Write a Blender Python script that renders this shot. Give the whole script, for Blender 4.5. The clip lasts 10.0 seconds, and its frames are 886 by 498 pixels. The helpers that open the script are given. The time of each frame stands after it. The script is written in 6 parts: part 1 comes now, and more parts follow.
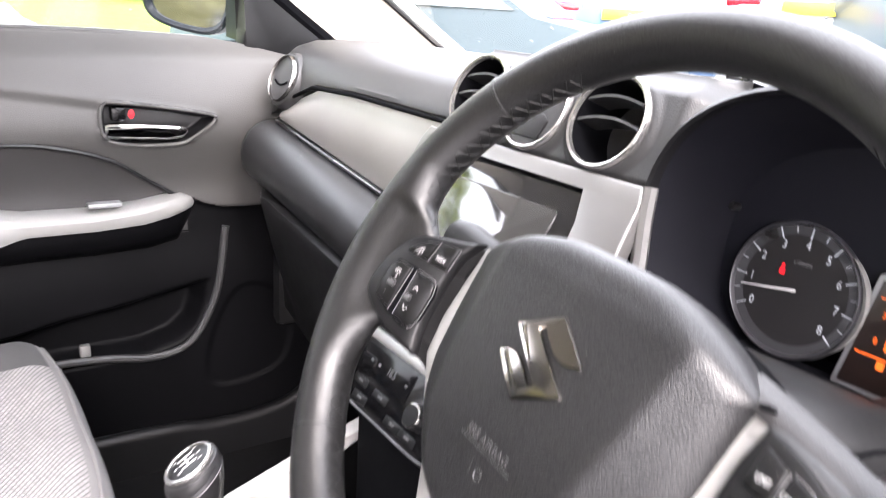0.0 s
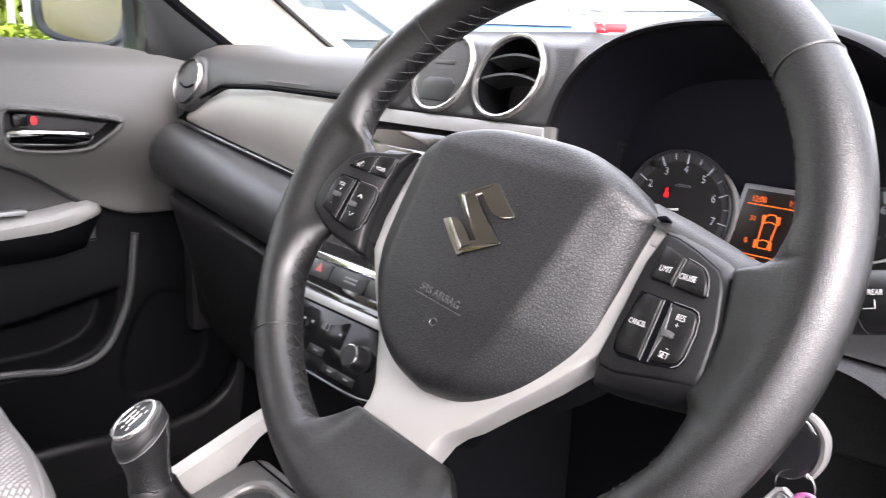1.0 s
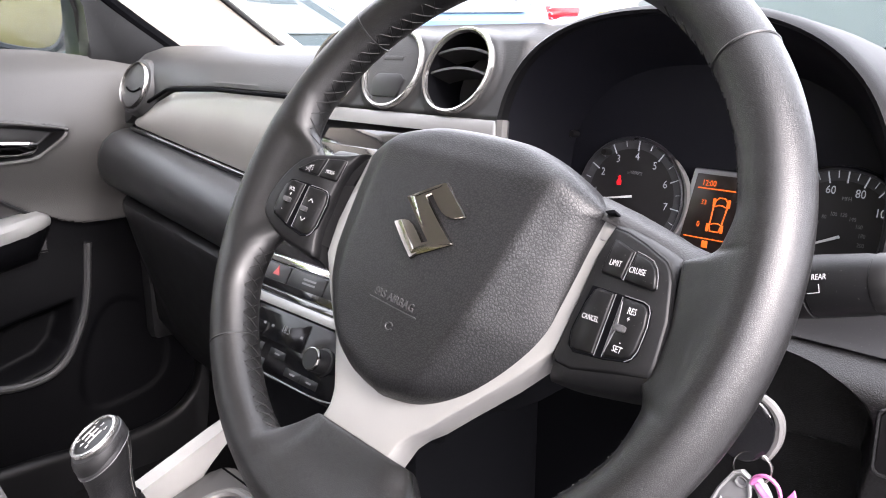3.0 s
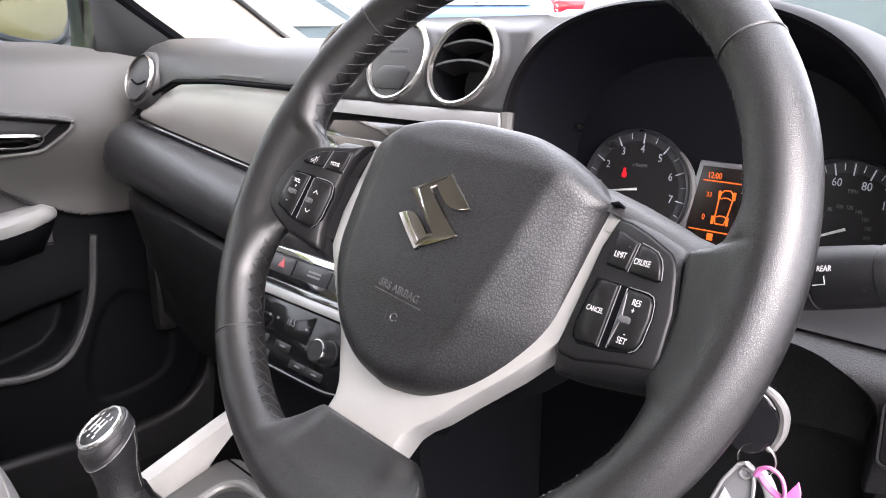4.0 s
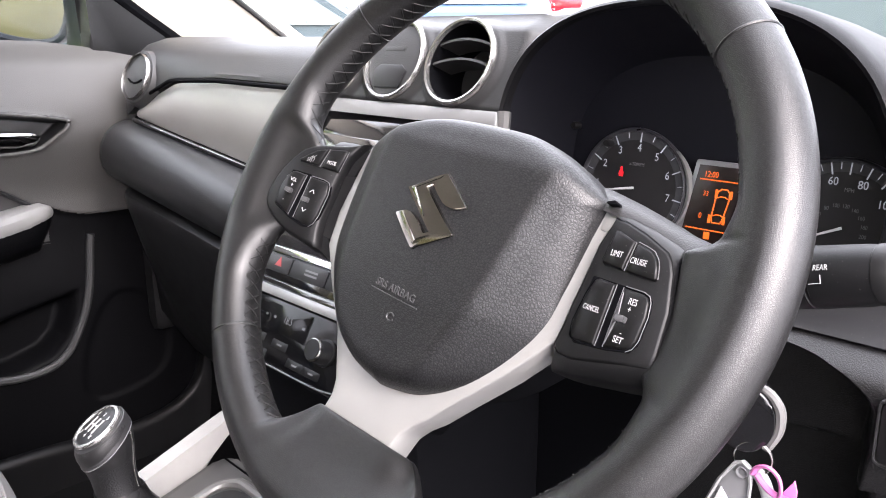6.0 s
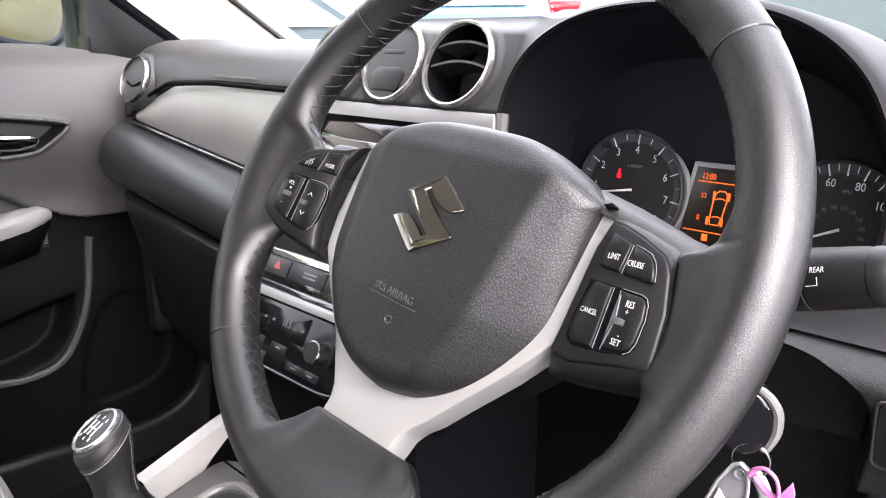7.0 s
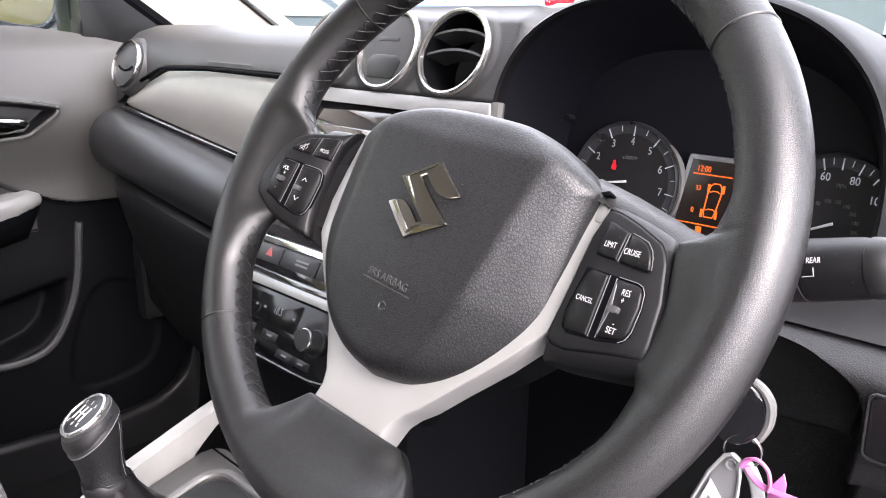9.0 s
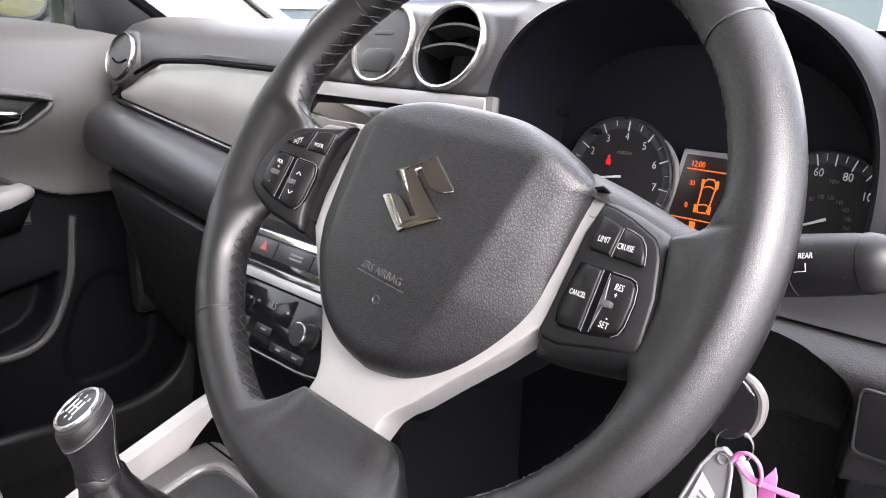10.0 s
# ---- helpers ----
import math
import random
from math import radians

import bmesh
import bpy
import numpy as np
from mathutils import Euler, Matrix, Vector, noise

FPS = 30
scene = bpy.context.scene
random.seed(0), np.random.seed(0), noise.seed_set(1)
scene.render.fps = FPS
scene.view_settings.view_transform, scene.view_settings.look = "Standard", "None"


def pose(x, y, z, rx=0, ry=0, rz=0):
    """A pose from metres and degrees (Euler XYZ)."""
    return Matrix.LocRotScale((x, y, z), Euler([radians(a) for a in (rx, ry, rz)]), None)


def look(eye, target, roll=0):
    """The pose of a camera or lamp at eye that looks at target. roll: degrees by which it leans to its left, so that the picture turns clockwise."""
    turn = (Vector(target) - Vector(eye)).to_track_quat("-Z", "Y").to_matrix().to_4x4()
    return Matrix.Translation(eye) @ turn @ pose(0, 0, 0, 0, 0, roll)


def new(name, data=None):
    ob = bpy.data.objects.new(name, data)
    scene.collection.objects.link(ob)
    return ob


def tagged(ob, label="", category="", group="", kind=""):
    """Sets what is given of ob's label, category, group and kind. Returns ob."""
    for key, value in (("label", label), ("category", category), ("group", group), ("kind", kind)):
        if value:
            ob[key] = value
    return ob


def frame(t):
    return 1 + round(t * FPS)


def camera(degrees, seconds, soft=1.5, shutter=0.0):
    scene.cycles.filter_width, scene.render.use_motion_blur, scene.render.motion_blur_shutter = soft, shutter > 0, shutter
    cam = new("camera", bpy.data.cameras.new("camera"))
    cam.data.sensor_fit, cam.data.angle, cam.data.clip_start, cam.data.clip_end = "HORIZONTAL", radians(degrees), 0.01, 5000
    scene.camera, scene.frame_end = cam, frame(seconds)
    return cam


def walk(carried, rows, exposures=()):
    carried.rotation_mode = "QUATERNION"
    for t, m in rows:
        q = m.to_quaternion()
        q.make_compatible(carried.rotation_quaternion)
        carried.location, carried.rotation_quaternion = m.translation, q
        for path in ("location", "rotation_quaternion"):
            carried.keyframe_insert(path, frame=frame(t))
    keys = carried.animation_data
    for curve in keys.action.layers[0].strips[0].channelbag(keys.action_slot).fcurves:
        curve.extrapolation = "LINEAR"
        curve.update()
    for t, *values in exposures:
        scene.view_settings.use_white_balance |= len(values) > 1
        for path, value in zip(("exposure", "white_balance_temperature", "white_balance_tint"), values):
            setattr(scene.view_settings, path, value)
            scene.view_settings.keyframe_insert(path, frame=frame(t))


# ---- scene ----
cam = camera(59.9, 10.0, soft=1.0, shutter=0.4)
METRES = 0.165
BASE = pose(0.5973, -0.2188, 1.165, -17.424, -3.542, 56.48)
ROWS = [
    (0.0, 0.0, 0.0, 0.0, -0.0, 0.0, 0.0),
    (0.5, -0.1129, -0.4267, -0.439, -0.78, 1.78, 1.81),
    (1.0, -0.1947, -0.3409, -0.485, -7.72, 2.46, 3.95),
    (1.5, -0.1495, -0.2959, -0.4451, -10.44, 1.93, 5.94),
    (2.0, -0.1478, -0.3017, -0.4481, -10.86, 1.57, 6.71),
    (2.5, -0.1482, -0.3312, -0.4476, -10.55, 1.58, 6.85),
    (4.0, -0.1514, -0.3369, -0.456, -9.91, 1.01, 6.77),
    (4.5, -0.1458, -0.3453, -0.4515, -9.96, 0.88, 6.74),
    (5.0, -0.1484, -0.3397, -0.455, -10.02, 0.85, 6.73),
    (5.5, -0.1491, -0.3362, -0.4558, -10.06, 0.86, 6.74),
    (7.0, -0.1443, -0.341, -0.4522, -10.15, 1.01, 6.93),
    (7.5, -0.1444, -0.3508, -0.4513, -10.22, 1.01, 6.88),
    (8.0, -0.1476, -0.3429, -0.457, -10.35, 0.88, 6.7),
    (8.5, -0.1466, -0.3335, -0.4568, -10.57, 0.68, 6.39),
    (9.0, -0.1557, -0.323, -0.4684, -10.83, 0.37, 6.13),
    (9.5, -0.1537, -0.3216, -0.469, -11.05, 0.12, 5.95),
    (10.0, -0.1537, -0.3253, -0.4689, -11.22, -0.09, 5.95),
]
walk(cam, [(t, BASE @ pose(METRES * x, METRES * y, METRES * z, 90 + pitch, roll, yaw)) for t, x, y, z, yaw, pitch, roll in ROWS],
     [(0.0, 3.08, 6380, 19), (0.5, 2.66, 6380, 19), (1.0, 2.56, 6330, 19), (10.0, 2.57, 6310, 19)])

# ---- light ----
world = bpy.data.worlds.new("sky")
scene.world = world
world.use_nodes = True
wn = world.node_tree.nodes
sky = wn.new("ShaderNodeTexSky")
sky.sky_type, sky.sun_disc = "NISHITA", False
sky.sun_elevation, sky.sun_rotation = radians(40), radians(110)
sky.dust_density, sky.air_density, sky.ozone_density = 4.0, 1.0, 0.4
pale = wn.new("ShaderNodeMix")
pale.data_type, pale.blend_type = "RGBA", "MIX"
pale.inputs["Factor"].default_value = 0.75
pale.inputs["B"].default_value = (12.0, 12.0, 12.2, 1)
world.node_tree.links.new(sky.outputs["Color"], pale.inputs["A"])
world.node_tree.links.new(pale.outputs["Result"], wn["Background"].inputs["Color"])
wn["Background"].inputs["Strength"].default_value = 0.14
sun = new("sun", bpy.data.lights.new("sun", "SUN"))
sun.data.energy, sun.data.angle, sun.data.color = 1.5, radians(27), (1.0, 0.96, 0.9)
sun.matrix_world = look((7.2, -2.6, 6.4), (0, 0, 0))

# ---- materials ----


def mat(name, color, rough=0.5, metal=0.0, vary=0.15, scale=40.0, bump=0.0, bump_scale=800.0, cells=False, coat=0.0, spec=0.5, dust=0.0, wrinkle=0.0):
    m = bpy.data.materials.new(name)
    m.use_nodes = True
    n, ln = m.node_tree.nodes, m.node_tree.links
    b = n["Principled BSDF"]
    b.inputs["Metallic"].default_value = metal
    b.inputs["Coat Weight"].default_value = coat
    b.inputs["Coat Roughness"].default_value = 0.08
    b.inputs["Specular IOR Level"].default_value = spec
    co = n.new("ShaderNodeTexCoord")
    big = n.new("ShaderNodeTexNoise")
    big.inputs["Scale"].default_value, big.inputs["Detail"].default_value = scale, 6
    ln.new(co.outputs["Object"], big.inputs["Vector"])
    mix = n.new("ShaderNodeMix")
    mix.data_type = "RGBA"
    lo = [c * (1 - vary) for c in color]
    hi = [min(1, c * (1 + vary)) for c in color]
    mix.inputs["A"].default_value, mix.inputs["B"].default_value = (*lo, 1), (*hi, 1)
    ln.new(big.outputs["Fac"], mix.inputs["Factor"])
    last = mix.outputs["Result"]
    if dust:
        fine = n.new("ShaderNodeTexNoise")
        fine.inputs["Scale"].default_value, fine.inputs["Detail"].default_value = 900, 2
        ln.new(co.outputs["Object"], fine.inputs["Vector"])
        cut = n.new("ShaderNodeMapRange")
        cut.inputs["From Min"].default_value, cut.inputs["From Max"].default_value = 0.70, 0.76
        cut.inputs["To Max"].default_value = dust
        ln.new(fine.outputs["Fac"], cut.inputs["Value"])
        over = n.new("ShaderNodeMix")
        over.data_type = "RGBA"
        over.inputs["B"].default_value = (0.5, 0.48, 0.45, 1)
        ln.new(cut.outputs["Result"], over.inputs["Factor"])
        ln.new(last, over.inputs["A"])
        last = over.outputs["Result"]
    ln.new(last, b.inputs["Base Color"])
    rr = n.new("ShaderNodeMapRange")
    rr.inputs["To Min"].default_value, rr.inputs["To Max"].default_value = max(0.02, rough - 0.07), min(1, rough + 0.07)
    ln.new(big.outputs["Fac"], rr.inputs["Value"])
    ln.new(rr.outputs["Result"], b.inputs["Roughness"])
    if bump:
        if cells:
            t = n.new("ShaderNodeTexVoronoi")
            t.feature = "DISTANCE_TO_EDGE" if cells == "crease" else "SMOOTH_F1"
            out = t.outputs["Distance"]
        else:
            t = n.new("ShaderNodeTexNoise")
            t.inputs["Detail"].default_value = 3
            out = t.outputs["Fac"]
        t.inputs["Scale"].default_value = bump_scale
        ln.new(co.outputs["Object"], t.inputs["Vector"])
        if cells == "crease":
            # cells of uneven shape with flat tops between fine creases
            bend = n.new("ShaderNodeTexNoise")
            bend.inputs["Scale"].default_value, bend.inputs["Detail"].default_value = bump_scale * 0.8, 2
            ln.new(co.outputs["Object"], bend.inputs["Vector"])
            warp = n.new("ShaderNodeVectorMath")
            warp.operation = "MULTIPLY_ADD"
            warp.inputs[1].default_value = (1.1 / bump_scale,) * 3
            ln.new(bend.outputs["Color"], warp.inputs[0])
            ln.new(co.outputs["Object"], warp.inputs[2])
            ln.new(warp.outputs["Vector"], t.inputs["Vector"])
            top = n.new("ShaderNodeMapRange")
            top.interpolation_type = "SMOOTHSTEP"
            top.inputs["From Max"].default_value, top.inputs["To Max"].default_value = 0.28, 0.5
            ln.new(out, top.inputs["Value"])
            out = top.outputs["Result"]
            # specular falls in the creases, standing in for the shade inside them
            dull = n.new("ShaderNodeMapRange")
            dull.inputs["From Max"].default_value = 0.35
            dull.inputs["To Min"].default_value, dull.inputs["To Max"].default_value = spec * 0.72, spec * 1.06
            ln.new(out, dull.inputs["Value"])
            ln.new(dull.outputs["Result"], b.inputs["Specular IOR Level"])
        bp = n.new("ShaderNodeBump")
        bp.inputs["Strength"].default_value, bp.inputs["Distance"].default_value = bump, 0.4 / bump_scale
        ln.new(out, bp.inputs["Height"])
        ln.new(bp.outputs["Normal"], b.inputs["Normal"])
        if wrinkle:
            w = n.new("ShaderNodeTexNoise")
            w.inputs["Scale"].default_value, w.inputs["Detail"].default_value = wrinkle, 5
            ln.new(co.outputs["Object"], w.inputs["Vector"])
            wb = n.new("ShaderNodeBump")
            wb.inputs["Strength"].default_value, wb.inputs["Distance"].default_value = 0.09, 0.0008
            ln.new(w.outputs["Fac"], wb.inputs["Height"])
            ln.new(wb.outputs["Normal"], bp.inputs["Normal"])
    return m


def glow(name, color, strength):
    m = bpy.data.materials.new(name)
    m.use_nodes = True
    b = m.node_tree.nodes["Principled BSDF"]
    b.inputs["Base Color"].default_value = (*[c * 0.3 for c in color], 1)
    b.inputs["Emission Color"].default_value, b.inputs["Emission Strength"].default_value = (*color, 1), strength
    return m


def glass(name, tint=(0.95, 0.98, 0.97), rough=0.0):
    m = bpy.data.materials.new(name)
    m.use_nodes = True
    n, ln = m.node_tree.nodes, m.node_tree.links
    out = n["Material Output"]
    tr, gl, mx, fr = n.new("ShaderNodeBsdfTransparent"), n.new("ShaderNodeBsdfGlossy"), n.new("ShaderNodeMixShader"), n.new("ShaderNodeFresnel")
    tr.inputs["Color"].default_value = (*tint, 1)
    gl.inputs["Roughness"].default_value = rough + 0.02
    fr.inputs["IOR"].default_value = 1.3
    ln.new(fr.outputs["Fac"], mx.inputs["Fac"])
    ln.new(tr.outputs["BSDF"], mx.inputs[1])
    ln.new(gl.outputs["BSDF"], mx.inputs[2])
    ln.new(mx.outputs["Shader"], out.inputs["Surface"])
    return m


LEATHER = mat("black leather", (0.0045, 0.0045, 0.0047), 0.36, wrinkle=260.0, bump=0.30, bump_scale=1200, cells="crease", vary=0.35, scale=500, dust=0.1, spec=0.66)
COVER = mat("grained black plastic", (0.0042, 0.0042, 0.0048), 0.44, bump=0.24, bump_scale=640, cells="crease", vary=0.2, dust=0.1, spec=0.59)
EMBOSS = mat("smooth black plastic", (0.03, 0.03, 0.031), 0.33, spec=0.6)
PAD = mat("coarse grained pad", (0.016, 0.0155, 0.016), 0.42, bump=0.55, bump_scale=1200, cells=True, vary=0.2, scale=20, spec=0.45)
APRON = mat("satin dark panel", (0.011, 0.0105, 0.011), 0.48, vary=0.2, scale=15, dust=0.15, spec=0.14)
THREAD = mat("black thread", (0.007, 0.007, 0.007), 0.55, spec=0.4)
SATIN = mat("satin silver paint", (0.28, 0.277, 0.268), 0.36, metal=0.4, vary=0.06, bump=0.05, dust=0.1)
CHROME = mat("chrome", (0.80, 0.80, 0.80), 0.09, metal=1.0, vary=0.04)
SMOKE = mat("smoked chrome", (0.30, 0.285, 0.265), 0.12, metal=1.0, vary=0.08)
MATTE = mat("matte black plastic", (0.0055, 0.0055, 0.006), 0.45, bump=0.15, bump_scale=1200, dust=0.1)
POD = mat("dull black plastic", (0.0050, 0.0050, 0.0055), 0.48, spec=0.29, bump=0.15, bump_scale=1200, dust=0.1)
STEEL = mat("dull steel", (0.30, 0.29, 0.28), 0.22, metal=1.0)
BUTTON = mat("black button plastic", (0.005, 0.005, 0.0053), 0.36, spec=0.25, dust=0.1)
GLOSS = mat("gloss black", (0.008, 0.008, 0.009), 0.08, coat=0.6, vary=0.1)
PANEL = mat("satin black panel", (0.004, 0.004, 0.0045), 0.14, spec=0.2)
RING_SILVER = mat("brushed silver ring", (0.36, 0.355, 0.345), 0.24, metal=0.85, vary=0.08)
DARK = mat("deep black plastic", (0.0022, 0.0023, 0.0030), 0.8, spec=0.05)
NIGHT = mat("blue black plastic", (0.0042, 0.0044, 0.0075), 0.65, spec=0.22)
SURROUND = mat("brushed silver surround", (0.175, 0.172, 0.168), 0.32, metal=0.5, vary=0.08, bump=0.05)
DASH = mat("dark grey dash plastic", (0.028, 0.028, 0.0287), 0.46, bump=0.5, bump_scale=900, cells=True, vary=0.15, scale=12)
ROLL = mat("padded black vinyl", (0.013, 0.013, 0.0138), 0.40, bump=0.4, bump_scale=900, cells=True, vary=0.2, scale=12)
DECOR = mat("metallic grey decor", (0.26, 0.253, 0.238), 0.36, metal=0.25, vary=0.35, scale=5, coat=0.4)
KNOB = mat("moulded black knob", (0.007, 0.007, 0.0074), 0.5, bump=0.5, bump_scale=1300, spec=0.45)
RAIL = mat("pale silver rail", (0.33, 0.324, 0.31), 0.55, vary=0.1, dust=0.1, spec=0.3)
DOOR = mat("dark grey door plastic", (0.056, 0.054, 0.051), 0.50, bump=0.4, bump_scale=800, cells=True, vary=0.12, scale=9)
DOOR_LOW = mat("black door plastic", (0.0020, 0.0020, 0.0025), 0.55, spec=0.09, bump=0.3, bump_scale=800, cells=True, scale=9)
INSERT = mat("charcoal vinyl", (0.033, 0.0318, 0.031), 0.55, bump=0.3, bump_scale=900, scale=9)
CREAM = mat("pale beige trim", (0.56, 0.52, 0.455), 0.75, bump=0.2, bump_scale=700, vary=0.08)
WHITE = mat("white print", (0.42, 0.42, 0.42), 0.5, vary=0.03)
GREY_PRINT = mat("grey print", (0.12, 0.12, 0.125), 0.5)
NIB_GLINT = mat("grey nib and glint", (0.05, 0.05, 0.052), 0.35, dust=0.1)
# dial black is lifted to stand in for haze on the cluster glass
DIAL_BLACK = mat("hazed black dial", (0.013, 0.012, 0.013), 0.5, spec=0.4)
EDGE = mat("pale edge line", (0.13, 0.13, 0.135), 0.4, vary=0.3, scale=300)
RED_PRINT = mat("red print", (0.30, 0.03, 0.03), 0.4)
CARPET = mat("black carpet", (0.004, 0.004, 0.0044), 0.95, spec=0.1, bump=1.0, bump_scale=500, vary=0.4, scale=200)
RUBBER = mat("black rubber", (0.012, 0.012, 0.012), 0.6)
ORANGE = glow("orange display", (1.0, 0.16, 0.012), 0.22)
RED_GLOW = glow("red warning lamp", (1.0, 0.012, 0.02), 0.22)
DIAL_WHITE = glow("lit dial print", (0.8, 0.85, 0.9), 0.05)
PINK = mat("pink plastic", (0.45, 0.13, 0.32), 0.4)
CLEAR = mat("milky plastic", (0.15, 0.15, 0.155), 0.2, vary=0.1)
PANE = glass("window glass")
MIRROR = mat("mirror glass", (0.75, 0.75, 0.72), 0.05, metal=1.0, vary=0.05)


def weave():
    m = mat("woven grey cloth", (0.3, 0.3, 0.3), 0.85)
    n, ln = m.node_tree.nodes, m.node_tree.links
    b = n["Principled BSDF"]
    co, mp, br = n.new("ShaderNodeTexCoord"), n.new("ShaderNodeMapping"), n.new("ShaderNodeTexBrick")
    mp.inputs["Rotation"].default_value = (0, 0, 0.6)
    br.inputs["Scale"].default_value = 1.0
    br.inputs["Brick Width"].default_value, br.inputs["Row Height"].default_value = 0.0072, 0.0050
    br.inputs["Mortar Size"].default_value, br.inputs["Mortar Smooth"].default_value = 0.0013, 1.0
    br.inputs["Color1"].default_value, br.inputs["Color2"].default_value = (0.235, 0.228, 0.22, 1), (0.185, 0.18, 0.175, 1)
    br.inputs["Mortar"].default_value = (0.085, 0.082, 0.08, 1)
    ln.new(co.outputs["UV"], mp.inputs["Vector"])
    ln.new(mp.outputs["Vector"], br.inputs["Vector"])
    ln.new(br.outputs["Color"], b.inputs["Base Color"])
    bp = n.new("ShaderNodeBump")
    bp.inputs["Strength"].default_value, bp.inputs["Distance"].default_value = 0.8, 0.001
    ln.new(br.outputs["Fac"], bp.inputs["Height"])
    bp.invert = True
    ln.new(bp.outputs["Normal"], b.inputs["Normal"])
    return m


CLOTH = weave()

# ---- building helpers ----


def part(name, bm, material, parent=None, label="", angle=35):
    me = bpy.data.meshes.new(name)
    bmesh.ops.recalc_face_normals(bm, faces=bm.faces)
    bm.to_mesh(me)
    bm.free()
    for p in me.polygons:
        p.use_smooth = True
    me.set_sharp_from_angle(angle=radians(angle))
    me.materials.append(material)
    ob = new(name, me)
    if parent is not None:
        ob.parent = parent
    return tagged(ob, label)


def thing(name, label, category, m=None, group="", kind=""):
    ob = new(name)
    ob.empty_display_size = 0.05
    if m is not None:
        ob.matrix_world = m
    return tagged(ob, label, category, group, kind)


def prism(poly, z0, z1, bevel=0.0, m=None, seg=2, bm=None):
    """A polygon in x, y raised from z0 to z1, with its edges rounded."""
    own = bmesh.new()
    lo = [own.verts.new((x, y, z0)) for x, y in poly]
    hi = [own.verts.new((x, y, z1)) for x, y in poly]
    n = len(poly)
    own.faces.new(lo[::-1])
    own.faces.new(hi)
    for i in range(n):
        own.faces.new((lo[i], lo[(i + 1) % n], hi[(i + 1) % n], hi[i]))
    if bevel:
        bmesh.ops.bevel(own, geom=own.edges[:], offset=bevel, segments=seg, affect="EDGES", profile=0.5, clamp_overlap=True)
    if m is not None:
        bmesh.ops.transform(own, matrix=m, verts=own.verts)
    if bm is None:
        return own
    me = bpy.data.meshes.new("t")
    own.to_mesh(me)
    own.free()
    bm.from_mesh(me)
    bpy.data.meshes.remove(me)
    return bm


def rect(x0, y0, x1, y1):
    return [(x0, y0), (x1, y0), (x1, y1), (x0, y1)]


def rounded(x0, y0, x1, y1, r, seg=5):
    out = []
    for cx, cy, a in ((x1 - r, y0 + r, -90), (x1 - r, y1 - r, 0), (x0 + r, y1 - r, 90), (x0 + r, y0 + r, 180)):
        for k in range(seg + 1):
            t = radians(a + 90 * k / seg)
            out.append((cx + r * math.cos(t), cy + r * math.sin(t)))
    return out


def box(x0, y0, z0, x1, y1, z1, bevel=0.0, m=None, bm=None, seg=2):
    return prism(rect(x0, y0, x1, y1), z0, z1, bevel, m, seg, bm)


def loft(rows, closed=False, caps=False, bm=None):
    """Quads between rows of points; closed: each row is a ring."""
    bm = bm or bmesh.new()
    vs = [[bm.verts.new(p) for p in row] for row in rows]
    for a, b in zip(vs, vs[1:]):
        n = len(a)
        for i in range(n if closed else n - 1):
            j = (i + 1) % n
            bm.faces.new((a[i], a[j], b[j], b[i]))
    if caps:
        bm.faces.new(vs[0][::-1])
        bm.faces.new(vs[-1])
    return bm


def tube(points, radius, seg=10, closed=False, caps=True, bm=None, squash=1.0):
    """A round bar along points; radius: one number or one a point."""
    pts = [Vector(p) for p in points]
    n = len(pts)
    rows, side = [], None
    for i, p in enumerate(pts):
        a, b = pts[i - 1] if (i or closed) else p, pts[(i + 1) % n] if (i < n - 1 or closed) else p
        t = (b - a).normalized()
        if side is None:
            side = t.orthogonal().normalized()
        side = (side - t * side.dot(t)).normalized()
        up = t.cross(side)
        r = radius[i] if isinstance(radius, (list, tuple)) else radius
        rows.append([p + r * (math.cos(q) * side + squash * math.sin(q) * up) for q in (2 * math.pi * k / seg for k in range(seg))])
    if closed:
        rows.append(rows[0])
        bm = loft(rows, True, False, bm)
        bmesh.ops.remove_doubles(bm, verts=bm.verts, dist=1e-6)
        return bm
    return loft(rows, True, caps, bm)


def lathe(profile, seg=48, m=None, bm=None):
    """Turned about z from (radius, height) pairs."""
    rows = [[(r * math.cos(q), r * math.sin(q), h) for q in (2 * math.pi * k / seg for k in range(seg))] for r, h in profile]
    own = loft(rows, True, False)
    bmesh.ops.remove_doubles(own, verts=own.verts, dist=1e-6)
    if m is not None:
        bmesh.ops.transform(own, matrix=m, verts=own.verts)
    if bm is None:
        return own
    me = bpy.data.meshes.new("t")
    own.to_mesh(me)
    own.free()
    bm.from_mesh(me)
    return bm


def writing(text, size, m, material, parent, name="print", depth=0.0002, squeeze=1.0):
    cu = bpy.data.curves.new("t", "FONT")
    cu.body, cu.size, cu.align_x, cu.align_y, cu.extrude = text, size, "CENTER", "CENTER", depth
    cu.resolution_u = 3
    ob = bpy.data.objects.new("t", cu)
    scene.collection.objects.link(ob)
    me = bpy.data.meshes.new_from_object(ob.evaluated_get(bpy.context.evaluated_depsgraph_get()))
    bpy.data.objects.remove(ob)
    me.transform(m @ Matrix.Diagonal((squeeze, 1, 1, 1)))
    me.materials.clear()
    me.materials.append(material)
    out = new(name, me)
    out.parent = parent
    return out


def smooth(a, b, x):
    t = max(0.0, min(1.0, (x - a) / (b - a)))
    return t * t * (3 - 2 * t)


